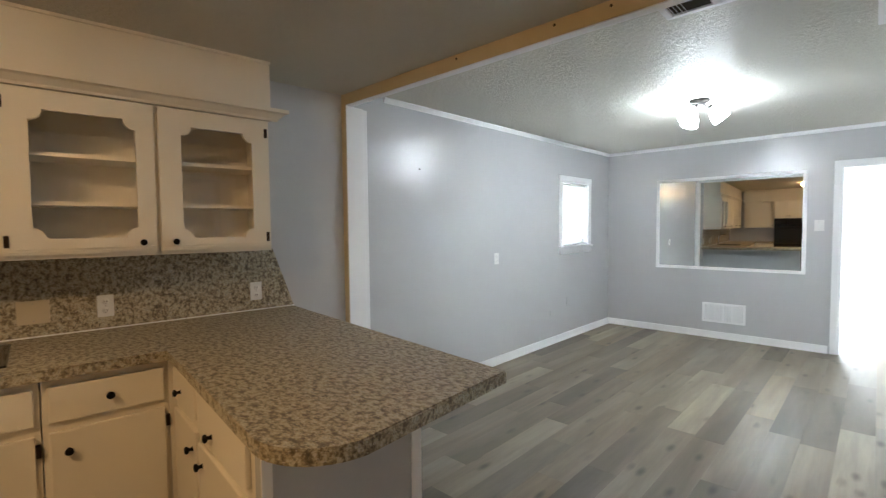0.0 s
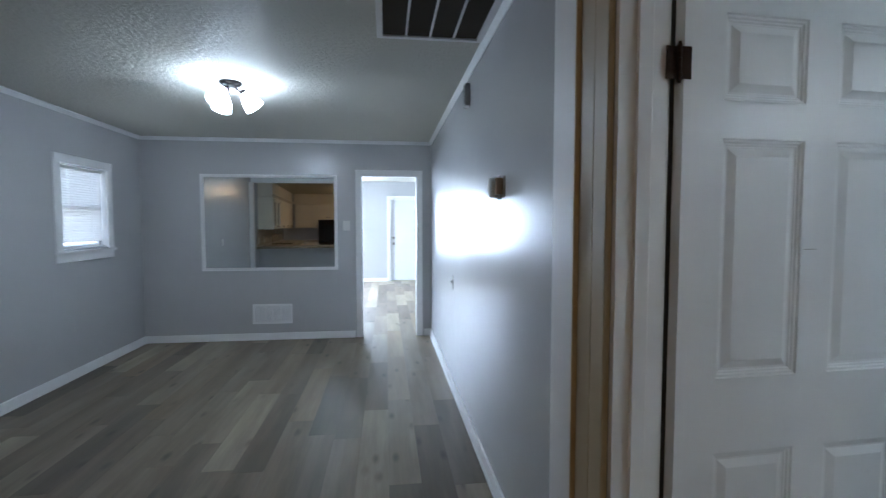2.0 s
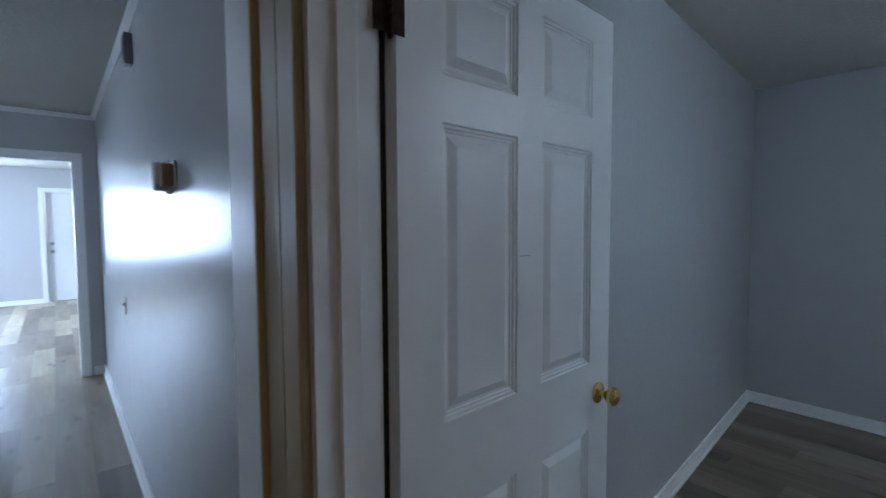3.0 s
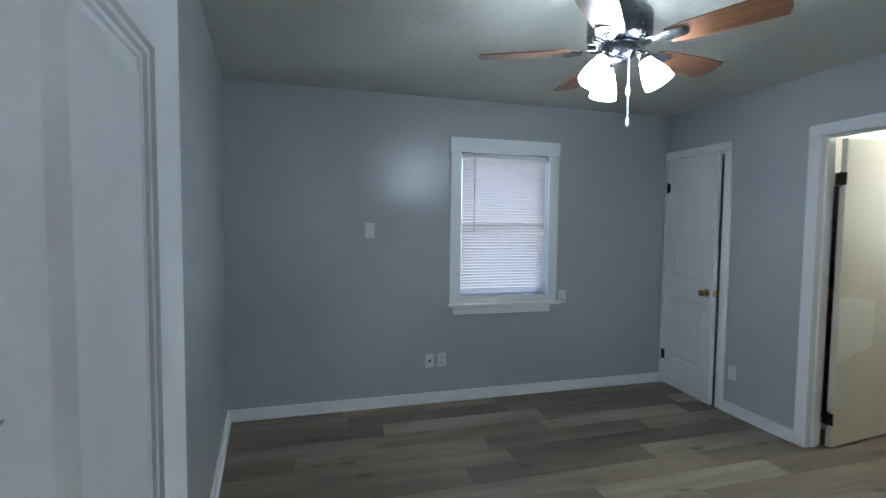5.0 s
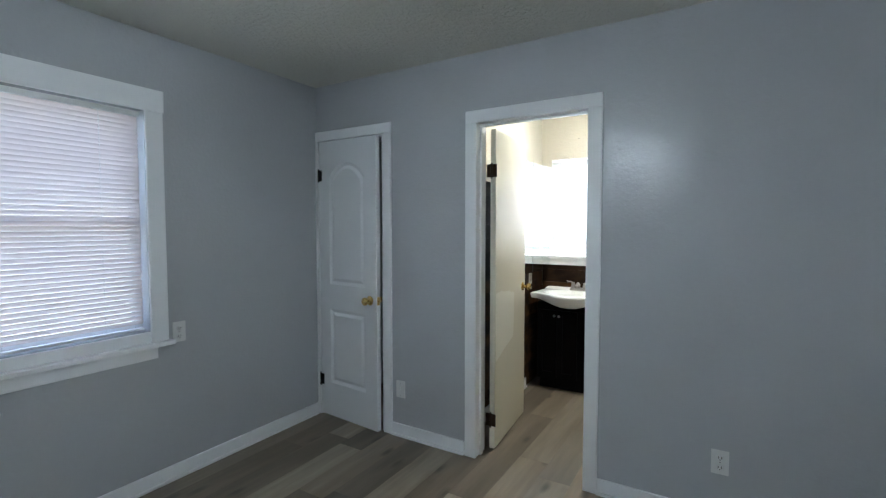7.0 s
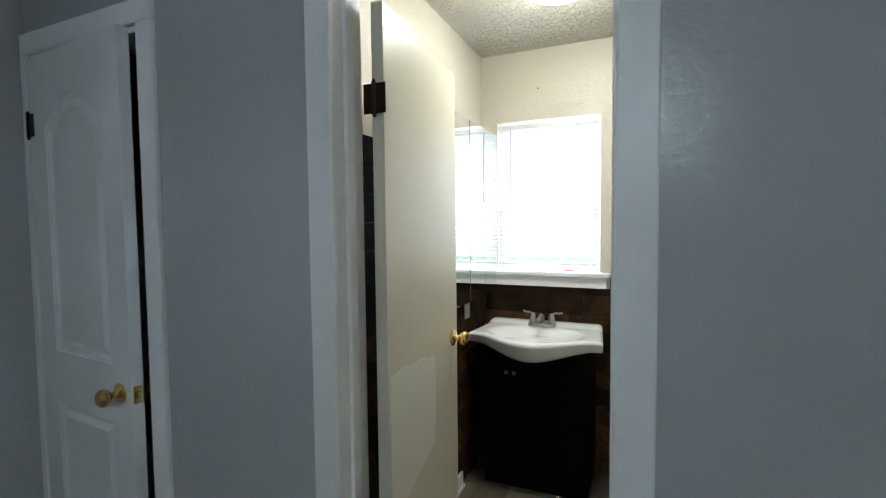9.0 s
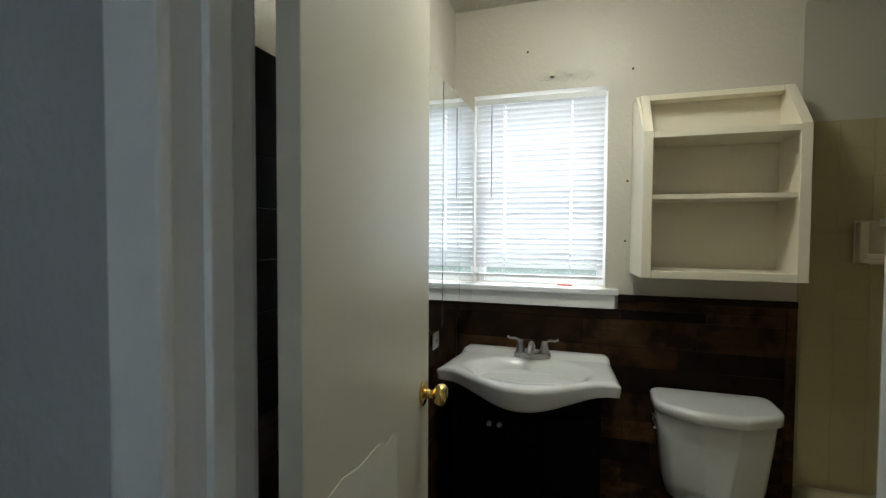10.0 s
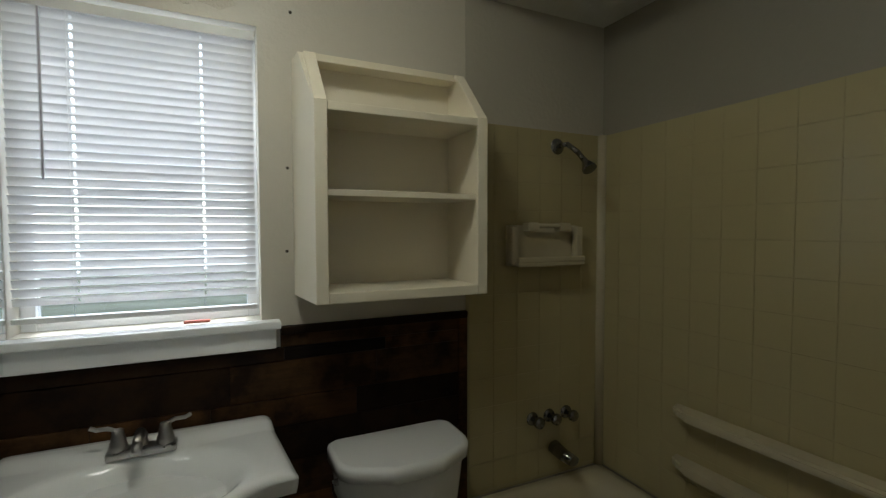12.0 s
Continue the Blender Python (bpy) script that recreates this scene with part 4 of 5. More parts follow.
for a in (227.8, 107.8, 347.8):
    c, s = math.cos(radians(a)), math.sin(radians(a))
    part("lamp_arm", pipe(bmesh.new(), [(0.03 * c, 0.03 * s, -0.225), (0.075 * c, 0.075 * s, -0.235), (0.095 * c, 0.095 * s, -0.255)], 0.009), CHROME, fan)
    part("socket", tube(bmesh.new(), (0.088 * c, 0.088 * s, -0.245), (0.104 * c, 0.104 * s, -0.275), 0.021, 0.026), CHROME, fan)
    sh = part("shade", bell(bmesh.new(), pose(0, 0, 0), 0.026, 0.056, 0.108), FAN_SHADE, fan, "glowing frosted glass bell shade")
    sh.matrix_local = pose(0.098 * c, 0.098 * s, -0.262, 0, 0, a) @ pose(0, 0, 0, 0, -30, 0)
for x, y, lo in ((-0.028, -0.028, -0.475), (-0.05, -0.01, -0.36)):
    part("pull_chain", tube(bmesh.new(), (x, y, -0.24), (x, y, lo), 0.0022, seg=8), PLASTIC, fan)
    part("chain_fob", lathe(bmesh.new(), [(0, 0), (0.004, -0.002), (0.008, -0.016), (0.008, -0.034), (0.004, -0.04), (0, -0.041)], pose(x, y, lo), 12), PLASTIC, fan)

bath_lamp = thing("bath_ceiling_light", "lit round ceiling light of the bathroom", "ceiling light", pose(2.98, -2.66, CH))
part("base", lathe(bmesh.new(), [(0, 0), (0.15, 0), (0.155, -0.02), (0.14, -0.025), (0, -0.025)]), TRIM, bath_lamp)
part("dome", lathe(bmesh.new(), [(0.14, -0.025), (0.145, -0.04), (0.12, -0.075), (0.07, -0.098), (0, -0.106)]), BATH_SHADE, bath_lamp, "glowing glass dome")
kitchen_lamp = thing("kitchen_ceiling_light", "lit warm round ceiling light of the kitchen", "ceiling light", pose(-0.95, -1.1, KCH))
part("base", lathe(bmesh.new(), [(0, 0), (0.17, 0), (0.175, -0.02), (0.16, -0.025), (0, -0.025)]), TRIM, kitchen_lamp)
part("dome", lathe(bmesh.new(), [(0.16, -0.025), (0.165, -0.04), (0.14, -0.08), (0.08, -0.108), (0, -0.116)]), WARM_SHADE, kitchen_lamp, "glowing warm glass dome")
front_fan = thing("front_room_fan", "dark ceiling fan in the bright front room", "ceiling fan", pose(-0.75, 9.4, CH + 0.02))
part("motor_housing", lathe(bmesh.new(), [(0, 0), (0.08, 0), (0.08, -0.03), (0.03, -0.04), (0.03, -0.14), (0.12, -0.16), (0.12, -0.24), (0.05, -0.27), (0, -0.27)]), STEEL, front_fan)
for i in range(5):
    b = part("blade", extrude_loop(bmesh.new(), blade_outline(), -0.003, 0.003), BLADE, front_fan)
    b.matrix_local = pose(0, 0, -0.21, 0, 0, 5 + 72 * i) @ pose(0, 0, 0, 11, 0, 0)


# ---- kitchen ----
def cabinet_knob(parent, x, y, z):
    bm = lathe(bmesh.new(), [(0, 0), (0.010, 0), (0.007, 0.004), (0.006, 0.012), (0.014, 0.018), (0.0155, 0.023), (0.012, 0.028), (0, 0.030)], pose(x, y, z, 90, 0, 0), 14)
    return part("knob", bm, BLACK_METAL, parent, "small black knob")


def front(parent, name, x0, x1, z0, z1, knob=None, hinge=None, t=0.018):
    """A lipped door or drawer front on a unit whose face is the plane y = 0."""
    d = part(name, boxes((x0, x1, -t, 0, z0, z1), bevel=0.006), CABINET, parent)
    if knob:
        cabinet_knob(d, knob[0], -t, knob[1])
    if hinge is not None:
        for z in (z0 + 0.06, z1 - 0.06):
            part("hinge", boxes((hinge - 0.008, hinge + 0.008, -t - 0.003, -0.001, z - 0.024, z + 0.024), bevel=0.002), BRONZE, d)
    return d


def base_unit(w, depth, m, label, fronts, group="kitchen base cabinets"):
    ob = thing("base_cabinet", label, "cabinet", m, group)
    part("body", boxes((0, w, 0.0, depth, 0.10, 0.862), bevel=0.002), CABINET, ob)
    part("toe_kick", boxes((0.0, w, 0.06, depth, 0, 0.099)), BLACK, ob)
    for args in fronts:
        front(ob, *args)
    return ob


def run_unit(y0, y1, knob_left):
    """A unit of the run along the west wall, with one drawer over one door."""
    w = y1 - y0
    kx, hx = (0.06, w - 0.012) if knob_left else (w - 0.06, 0.012)
    base_unit(w - 0.003, 0.68, KIT @ pose(0.69, y0, 0, 0, 0, 90), "cream painted base cabinet with a drawer and a door", [
        ("drawer_front", 0.018, w - 0.02, 0.69, 0.832, (w / 2, 0.762)), ("door", 0.018, w - 0.02, 0.13, 0.655, (0.055 + 0.02, 0.575) if knob_left else (w - 0.075, 0.575), hx)])


run_unit(-1.688, -1.262, True)
run_unit(-2.12, -1.69, True)
for i in range(5):
    run_unit(-2.60 - 0.45 * i, -2.15 - 0.45 * i, i % 2 == 0)
solid("corner_stile", boxes((0.67, 0.70, -1.264, -1.236, 0.10, 0.862)), CABINET, "cream corner filler between the cabinet runs", "trim", kind="structure", m=KIT)
base_unit(0.40, 0.545, KIT @ pose(0.695, -1.235, 0), "cream painted peninsula cabinet with a drawer and a door",
          [("drawer_front", 0.03, 0.385, 0.70, 0.832, (0.165, 0.755)), ("door", 0.03, 0.385, 0.13, 0.655, (0.335, 0.575))])
base_unit(0.60, 0.545, KIT @ pose(1.098, -1.235, 0), "cream painted peninsula cabinet with a drawer and a door",
          [("drawer_front", 0.015, 0.545, 0.67, 0.832, (0.205, 0.715)), ("door", 0.015, 0.545, 0.13, 0.63, (0.07, 0.56))])
panel = thing("peninsula_panel", "grey painted panel closing the peninsula towards the living room", "panel", KIT)
part("end_panel", boxes((1.70, 1.745, -1.245, -0.69, 0, 0.862), bevel=0.002), WALL, panel)
part("back_panel", boxes((0.0, 1.70, -0.689, -0.67, 0, 0.862), bevel=0.002), WALL, panel)
for a, b in ((-0.73, -0.688), (-1.245, -1.215)):
    part("corner_trim", boxes((1.746, 1.752, a, b, 0, 0.862), bevel=0.001), TRIM, panel)


def counter_loop():
    pts = [(0.003, -0.385), (1.925, -0.43), (2.035, -1.08)]
    cx, cy, r = 1.83, -1.09, 0.205
    pts += [(cx + r * math.cos(radians(a)), cy + r * math.sin(radians(a))) for a in range(-5, -91, -9)]
    return pts + [(0.735, -1.268), (0.715, -4.9), (0.003, -4.9)]


counter = thing("countertop", "brown speckled granite-look laminate countertop with a rounded end", "countertop", KIT)
bm = extrude_loop(bmesh.new(), counter_loop(), 0.866, 0.91)
bmesh.ops.bevel(bm, geom=[e for e in bm.edges if abs(e.verts[0].co.z - e.verts[1].co.z) < 1e-4 and e.verts[0].co.z > 0.9], offset=0.005, segments=2, affect="EDGES")
part("slab", bm, GRANITE, counter)
splash = bmesh.new()
v0 = [splash.verts.new((0.0025, y, z)) for y, z in ((-4.9, 0.912), (-0.385, 0.912), (-0.52, 1.30), (-4.9, 1.30))]
v1 = [splash.verts.new((0.012, y, z)) for y, z in ((-4.9, 0.912), (-0.385, 0.912), (-0.52, 1.30), (-4.9, 1.30))]
bridge(splash, v0, v1)
splash.faces.new(v0), splash.faces.new(v1)
part("backsplash", splash, GRANITE, counter, "speckled laminate backsplash with a slanted end")
part("caulk_line", boxes((0.012, 0.018, -4.9, -0.385, 0.910, 0.917), bevel=0.002), TRIM, counter, "white caulk line")
sinkbowl = thing("kitchen_sink", "dark kitchen sink let into the countertop", "sink", KIT)
part("rim", boxes((0.14, 0.60, -2.42, -1.78, 0.911, 0.919), bevel=0.004), OVEN_BLACK, sinkbowl)
part("bowl", boxes((0.18, 0.56, -2.38, -1.82, 0.9195, 0.9215)), BLACK_METAL, sinkbowl)
part("tap", pipe(bmesh.new(), [(0.11, -2.10, 0.91), (0.11, -2.10, 1.12), (0.16, -2.10, 1.17), (0.27, -2.10, 1.15)], 0.011), CHROME, sinkbowl)


def upper_body(ob, y0, y1, z0, z1, depth, shelves):
    t = 0.016
    rows = [("side_panel", (0.002, depth, y0, y0 + t, z0, z1)), ("side_panel", (0.002, depth, y1 - t, y1, z0, z1)), ("top_panel", (0.002, depth, y0 + t, y1 - t, z1 - t, z1)),
            ("bottom_panel", (0.002, depth, y0 + t, y1 - t, z0, z0 + t)), ("back_panel", (0.002, 0.010, y0 + t, y1 - t, z0 + t, z1 - t))]
    rows += [("shelf", (0.010, depth - 0.03, y0 + t, y1 - t, z, z + 0.018)) for z in shelves]
    for n, r in rows:
        part(n, boxes(r, bevel=0.001), CABINET, ob)


def shaped_door(ob, y0, y1, z0, z1, x, glass, knob_y, hinge_y, mat=None):
    """A cabinet door facing +x; glass is the pane's (y0, y1, z0, z1)."""
    d = part("door", framed(rect(y0, y1, z0, z1), notched(*glass, 0.048), -0.009, 0.009), CABINET, ob, "cream door with a notched glass opening")
    d.matrix_local = pose(x + 0.009, 0, 0, 0, 0, 90) @ Matrix.Identity(4)
    p = part("pane", boxes((glass[0] - 0.012, glass[1] + 0.012, 0.0092, 0.0122, glass[2] - 0.012, glass[3] + 0.012)), GLASS, d, "clear glass pane")
    p.visible_shadow = False
    part("bead", boxes((y0 + 0.004, y1 - 0.004, -0.013, -0.0095, z0 + 0.012, z0 + 0.016), (y0 + 0.004, y1 - 0.004, -0.013, -0.0095, z0 + 0.024, z0 + 0.028), bevel=0.001), CABINET, d)
    cabinet_knob(d, knob_y, -0.009, z0 + 0.045)
    for z in (z0 + 0.06, z1 - 0.06):
        part("hinge", boxes((hinge_y - 0.009, hinge_y + 0.009, -0.012, -0.001, z - 0.026, z + 0.026), bevel=0.002), BRONZE, d)


upper = thing("upper_cabinet", "cream wall cabinet with two notched glass doors over the counter", "cabinet", KIT, "kitchen wall cabinets")
upper_body(upper, -1.80, -0.65, 1.305, 2.045, 0.31, (1.545, 1.765))
part("face_frame", boxes((0.311, 0.329, -0.68, -0.65, 1.305, 2.045), (0.311, 0.329, -1.235, -1.20, 1.305, 2.045), (0.311, 0.329, -1.80, -1.775, 1.305, 2.045), (0.311, 0.329, -1.80, -0.65, 1.305, 1.335), (0.311, 0.329, -1.80, -0.65, 2.01, 2.045)), CABINET, upper)
shaped_door(upper, -1.205, -0.662, 1.325, 2.03, 0.332, (-1.105, -0.752, 1.385, 1.955), -1.145, -0.675)
shaped_door(upper, -1.785, -1.225, 1.325, 2.03, 0.332, (-1.685, -1.30, 1.395, 1.955), -1.285, -1.77)
for i in range(3):
    y1 = -1.803 - i * 0.95
    u = thing("upper_cabinet", "cream wall cabinet with two plain doors", "cabinet", KIT, "kitchen wall cabinets")
    part("body", boxes((0.002, 0.329, y1 - 0.945, y1, 1.305, 2.045), bevel=0.002), CABINET, u)
    for a, b, k in ((y1 - 0.93, y1 - 0.48, y1 - 0.52), (y1 - 0.465, y1 - 0.015, y1 - 0.425)):
        d = part("door", boxes((0.330, 0.348, a, b, 1.325, 2.03), bevel=0.005), CABINET, u)
        kb = lathe(bmesh.new(), [(0, 0), (0.010, 0), (0.006, 0.012), (0.015, 0.02), (0.012, 0.028), (0, 0.030)], pose(0.348, k, 1.37, 0, 90, 0), 12)
        part("knob", kb, BLACK_METAL, d)
cr = bmesh.new()
prof = [(0.325, 2.05), (0.338, 2.05), (0.345, 2.062), (0.372, 2.085), (0.392, 2.092), (0.392, 2.112), (0.325, 2.112)]
ra = [cr.verts.new((x, -4.65, z)) for x, z in prof]
rb = [cr.verts.new((x, -0.60 + (x - 0.335) * 0.9, z)) for x, z in prof]
bridge(cr, ra, rb)
cr.faces.new(ra), cr.faces.new(rb)
solid("cabinet_crown", cr, CABINET, "cream crown moulding over the wall cabinets", "trim", kind="structure", m=KIT)
solid("soffit", boxes((0.002, 0.325, -4.9, -0.63, 2.05, KCH), bevel=0.003), CABINET, "cream painted soffit over the wall cabinets", "soffit", kind="structure", m=KIT)
solid("soffit_trim", boxes((0.326, 0.338, -4.9, -0.63, KCH - 0.016, KCH), bevel=0.003), CABINET, "thin cream trim along the soffit", "trim", kind="structure", m=KIT)
plate("wall_outlet", KIT @ pose(0.012, -0.635, 1.033, 0, 0, 90), "white outlet on the speckled backsplash", "outlet")
plate("wall_outlet", KIT @ pose(0.012, -1.415, 1.033, 0, 0, 90), "white outlet with a small green light on the backsplash", "outlet")
plate("switch_plate", KIT @ pose(0.012, -1.70, 1.035, 0, 0, 90), "wide beige double switch plate on the backsplash", "blank", BEIGE_PLASTIC, 0.125, 0.115)

# south side of the kitchen, seen in the mirror
SY = TY0
oven = thing("wall_oven", "black double wall oven", "oven")
part("body", boxes((-1.86, -1.24, SY, SY + 0.62, 0.0, 1.56), bevel=0.004), OVEN_BLACK, oven)
for z0, z1 in ((0.45, 0.93), (0.98, 1.38)):
    d = part("oven_door", boxes((-1.84, -1.26, SY + 0.62, SY + 0.65, z0, z1), bevel=0.006), OVEN_BLACK, oven)
    part("handle", tube(bmesh.new(), (-1.80, SY + 0.68, z1 - 0.05), (-1.30, SY + 0.68, z1 - 0.05), 0.011), BLACK_METAL, d)
part("control_panel", boxes((-1.84, -1.26, SY + 0.62, SY + 0.635, 1.40, 1.54), bevel=0.004), BLACK_METAL, oven)
top = thing("upper_cabinet", "cream cabinet over the black oven", "cabinet", None, "kitchen wall cabinets")
part("body", boxes((-1.86, -1.24, SY, SY + 0.60, 1.565, 2.045), bevel=0.002), CABINET, top)
for a, b, k in ((-1.845, -1.555, -1.585), (-1.545, -1.255, -1.515)):
    d = part("door", boxes((a, b, SY + 0.601, SY + 0.619, 1.585, 2.03), bevel=0.005), CABINET, top)
    cab = lathe(bmesh.new(), [(0, 0), (0.010, 0), (0.006, 0.012), (0.015, 0.02), (0, 0.030)], pose(k, SY + 0.619, 1.63, -90, 0, 0), 12)
    part("knob", cab, BLACK_METAL, d)
side = thing("upper_cabinet", "cream wall cabinet beside the oven", "cabinet", None, "kitchen wall cabinets")
part("body", boxes((-2.62, -1.863, SY, SY + 0.33, 1.305, 2.045), bevel=0.002), CABINET, side)
d = part("door", boxes((-2.46, -1.88, SY + 0.331, SY + 0.349, 1.325, 2.03), bevel=0.005), CABINET, side)
part("knob", lathe(bmesh.new(), [(0, 0), (0.010, 0), (0.006, 0.012), (0.015, 0.02), (0, 0.030)], pose(-1.93, SY + 0.349, 1.37, -90, 0, 0), 12), BLACK_METAL, d)
solid("soffit", boxes((-2.65, RX, SY, SY + 0.34, 2.05, KCH)), CABINET, "cream soffit on the kitchen's back wall", "soffit", kind="structure")
base = thing("base_cabinet", "cream corner base cabinet on the back wall", "cabinet", None, "kitchen base cabinets")
part("body", boxes((-2.28, -1.863, SY, SY + 0.60, 0, 0.862), bevel=0.002), CABINET, base)
part("door", boxes((-2.26, -1.88, SY + 0.601, SY + 0.619, 0.13, 0.83), bevel=0.005), CABINET, base)
solid("countertop", boxes((-2.27, -1.863, SY, SY + 0.64, 0.866, 0.908), bevel=0.004), GRANITE, "speckled laminate countertop beside the oven", "countertop")


# ---- bathroom ----
def mirror_cabinet():
    ob = thing("mirror_cabinet", "three-door mirrored medicine cabinet beside the window", "mirror cabinet")
    part("body", boxes((3.49, TX1, -3.435, -2.715, 1.035, 1.955)), PLASTIC, ob)
    for i in range(3):
        a = -3.437 + i * 0.2405
        seam = 0.009 if i == 1 else 0.003
        bm = boxes((3.478, 3.4895, a + 0.0005, a + 0.2402 - seam, 1.025, 1.965))
        d = part("mirror_door", bm, MIRROR, ob, "frameless mirror door")
        part("edge", boxes((3.4785, 3.4893, a + 0.2404 - seam, a + 0.2404, 1.025, 1.965)), SEAM_AND_GAP, d)
    return ob


mirror_cabinet()


def wall_shelf():
    ob = thing("wall_shelf", "ivory painted open wall shelf with a sloped top", "shelf")
    x0, x1, yf, yb, yt = 2.222, 2.755, -3.205, TY0 + 0.002, -3.365
    z0, z1, z2 = 1.222, 1.775, 1.955
    t = 0.018
    for a, b in ((x0, x0 + t), (x1 - t, x1)):
        bm = bmesh.new()
        loop = [(yb, z0), (yf, z0), (yf, z1), (yt, z2), (yb, z2)]
        flare = 0.1 if a > x0 else 0.0
        u = [bm.verts.new((a + flare * (yf - y), y, z)) for y, z in loop]
        v = [bm.verts.new((b + flare * (yf - y), y, z)) for y, z in loop]
        bridge(bm, u, v)
        bm.faces.new(u), bm.faces.new(v)
        part("side_panel", bm, SHELF_PAINT, ob)
    part("back_panel", boxes((x0 + t, x1 + 0.008, yb, yb + 0.008, z0, z2)), SHELF_PAINT, ob)
    part("top_panel", boxes((x0 + t, x1 - t, yb + 0.008, yt, z2 - t, z2), bevel=0.002), SHELF_PAINT, ob)
    for z, y in ((z0 + 0.01, yf - 0.004), (1.522, yf - 0.012), (z1 - 0.022, yf - 0.004)):
        part("shelf", boxes((x0 + t, x1 - t, yb + 0.008, y, z, z + 0.018), bevel=0.002), SHELF_PAINT, ob)
    f = 0.033
    for a, b, lo, hi in ((x0 - 0.002, x0 + f, z0, z1), (x1 - f, x1 + 0.002, z0, z1), (x0 + f, x1 - f, z0, z0 + 0.03), (x0 + f, x1 - f, z1 - 0.024, z1)):
        part("face_frame", boxes((a, b, yf - 0.001, yf + 0.014, lo, hi), bevel=0.003), SHELF_PAINT, ob)
    slope = math.degrees(math.atan2(z2 - z1, yf - yt))
    length = math.hypot(z2 - z1, yf - yt)
    for a, b in ((x0 - 0.002, x0 + f), (x1 - f, x1 + 0.002)):
        s = part("sloped_frame", boxes((a, b, -length, 0.0, -0.012, 0.002), bevel=0.003), SHELF_PAINT, ob)
        s.matrix_local = pose(0, yf + 0.012, z1, -slope, 0, 0)
    part("top_rail", boxes((x0 + f, x1 - f, yt - 0.01, yt + 0.006, z2 - 0.02, z2 + 0.002), bevel=0.002), SHELF_PAINT, ob)
    return ob


wall_shelf()


def bell_curve(u, wide):
    return math.cos(min(1.0, abs(u) / wide) * math.pi / 2) ** 1.45


def bath_sink():
    ob = thing("bath_sink", "glossy white porcelain belly sink on a black vanity", "sink", pose(3.18, -3.418, 0.845))
    nu, nv = 48, 30
    bm = bmesh.new()
    half = lambda v: 0.318 + 0.034 * v
    reach = lambda u: 0.365 + 0.15 * bell_curve(u, 0.85)

    def top(u, v):
        d = v * reach(u)
        x = u * half(v)
        r = math.hypot(x / 0.235, (d - 0.275) / 0.165)
        z = 0.0
        if r < 1.12:
            k = max(0.0, min(1.0, (1.12 - r) / 0.62))
            z -= 0.125 * (k * k * (3 - 2 * k))
        if v < 0.2:
            k = 1 - v / 0.2
            z += 0.016 * min(1.0, k * 2.2)
        edge = min((1 - abs(u)) / 0.07, (1 - v) / 0.07, 1.0)
        z += -0.010 * (1 - max(0, edge)) ** 2
        return Vector((x, d, z))

    grid = [[bm.verts.new(top(-1 + 2 * i / nu, j / nv)) for i in range(nu + 1)] for j in range(nv + 1)]
    for j in range(nv):
        for i in range(nu):
            bm.faces.new((grid[j][i], grid[j][i + 1], grid[j + 1][i + 1], grid[j + 1][i])).smooth = True
    loop = [(grid[0][i], -1 + 2 * i / nu, 0) for i in range(nu)] + [(grid[j][nu], 1, j / nv) for j in range(nv)]
    loop += [(grid[nv][i], -1 + 2 * i / nu, 1) for i in range(nu, 0, -1)] + [(grid[j][0], -1, j / nv) for j in range(nv, 0, -1)]
    last = [v for v, _, _ in loop]
    for k in range(1, 7):
        f = k / 6
        row = []
        for v, u, w in loop:
            drop = 0.042 + 0.050 * bell_curve(u, 0.95) * w
            inn = f * f * 0.5
            c = v.co
            row.append(bm.verts.new((c.x * (1 - 0.03 * inn - 0.10 * inn * w * bell_curve(u, 1)), c.y * (1 - 0.02 * f) - 0.055 * inn * w * bell_curve(u, 1), c.z - drop * f)))
        n = len(row)
        for i in range(n):
            bm.faces.new((last[i], last[(i + 1) % n], row[(i + 1) % n], row[i])).smooth = True
        last = row
    bm.faces.new(last)
    part("basin", bm, PORCELAIN, ob)
    part("drain", lathe(bmesh.new(), [(0, 0.003), (0.016, 0.003), (0.021, 0.001), (0.021, 0)], pose(0, 0.275, -0.1235), 16), CHROME, ob)
    part("overflow", lathe(bmesh.new(), [(0, 0.001), (0.008, 0.001), (0.01, 0)], pose(0, 0.455, -0.045, 70, 0, 0), 12), DARK, ob)
    # tap
    tap = part("faucet_base", boxes((-0.078, 0.078, 0.062, 0.112, 0.0, 0.022), bevel=0.007), NICKEL, ob, "brushed nickel two-handle faucet")
    spout = bmesh.new()
    pipe(spout, [(0, 0.085, 0.015), (0, 0.088, 0.05), (0, 0.115, 0.066), (0, 0.165, 0.055), (0, 0.185, 0.040)], 0.0125, 12)
    part("spout", smooth(spout), NICKEL, tap)
    for s in (-1, 1):
        bm = lathe(bmesh.new(), [(0, 0.018), (0.024, 0.018), (0.020, 0.035), (0.014, 0.060), (0.012, 0.072), (0, 0.075)], pose(s * 0.052, 0.087, 0), 16)
        pipe(bm, [(s * 0.052, 0.087, 0.068), (s * 0.075, 0.085, 0.078), (s * 0.098, 0.083, 0.077), (s * 0.112, 0.082, 0.084)], 0.0055, 8)
        part("handle", bm, NICKEL, tap)
    return ob


bath_sink()


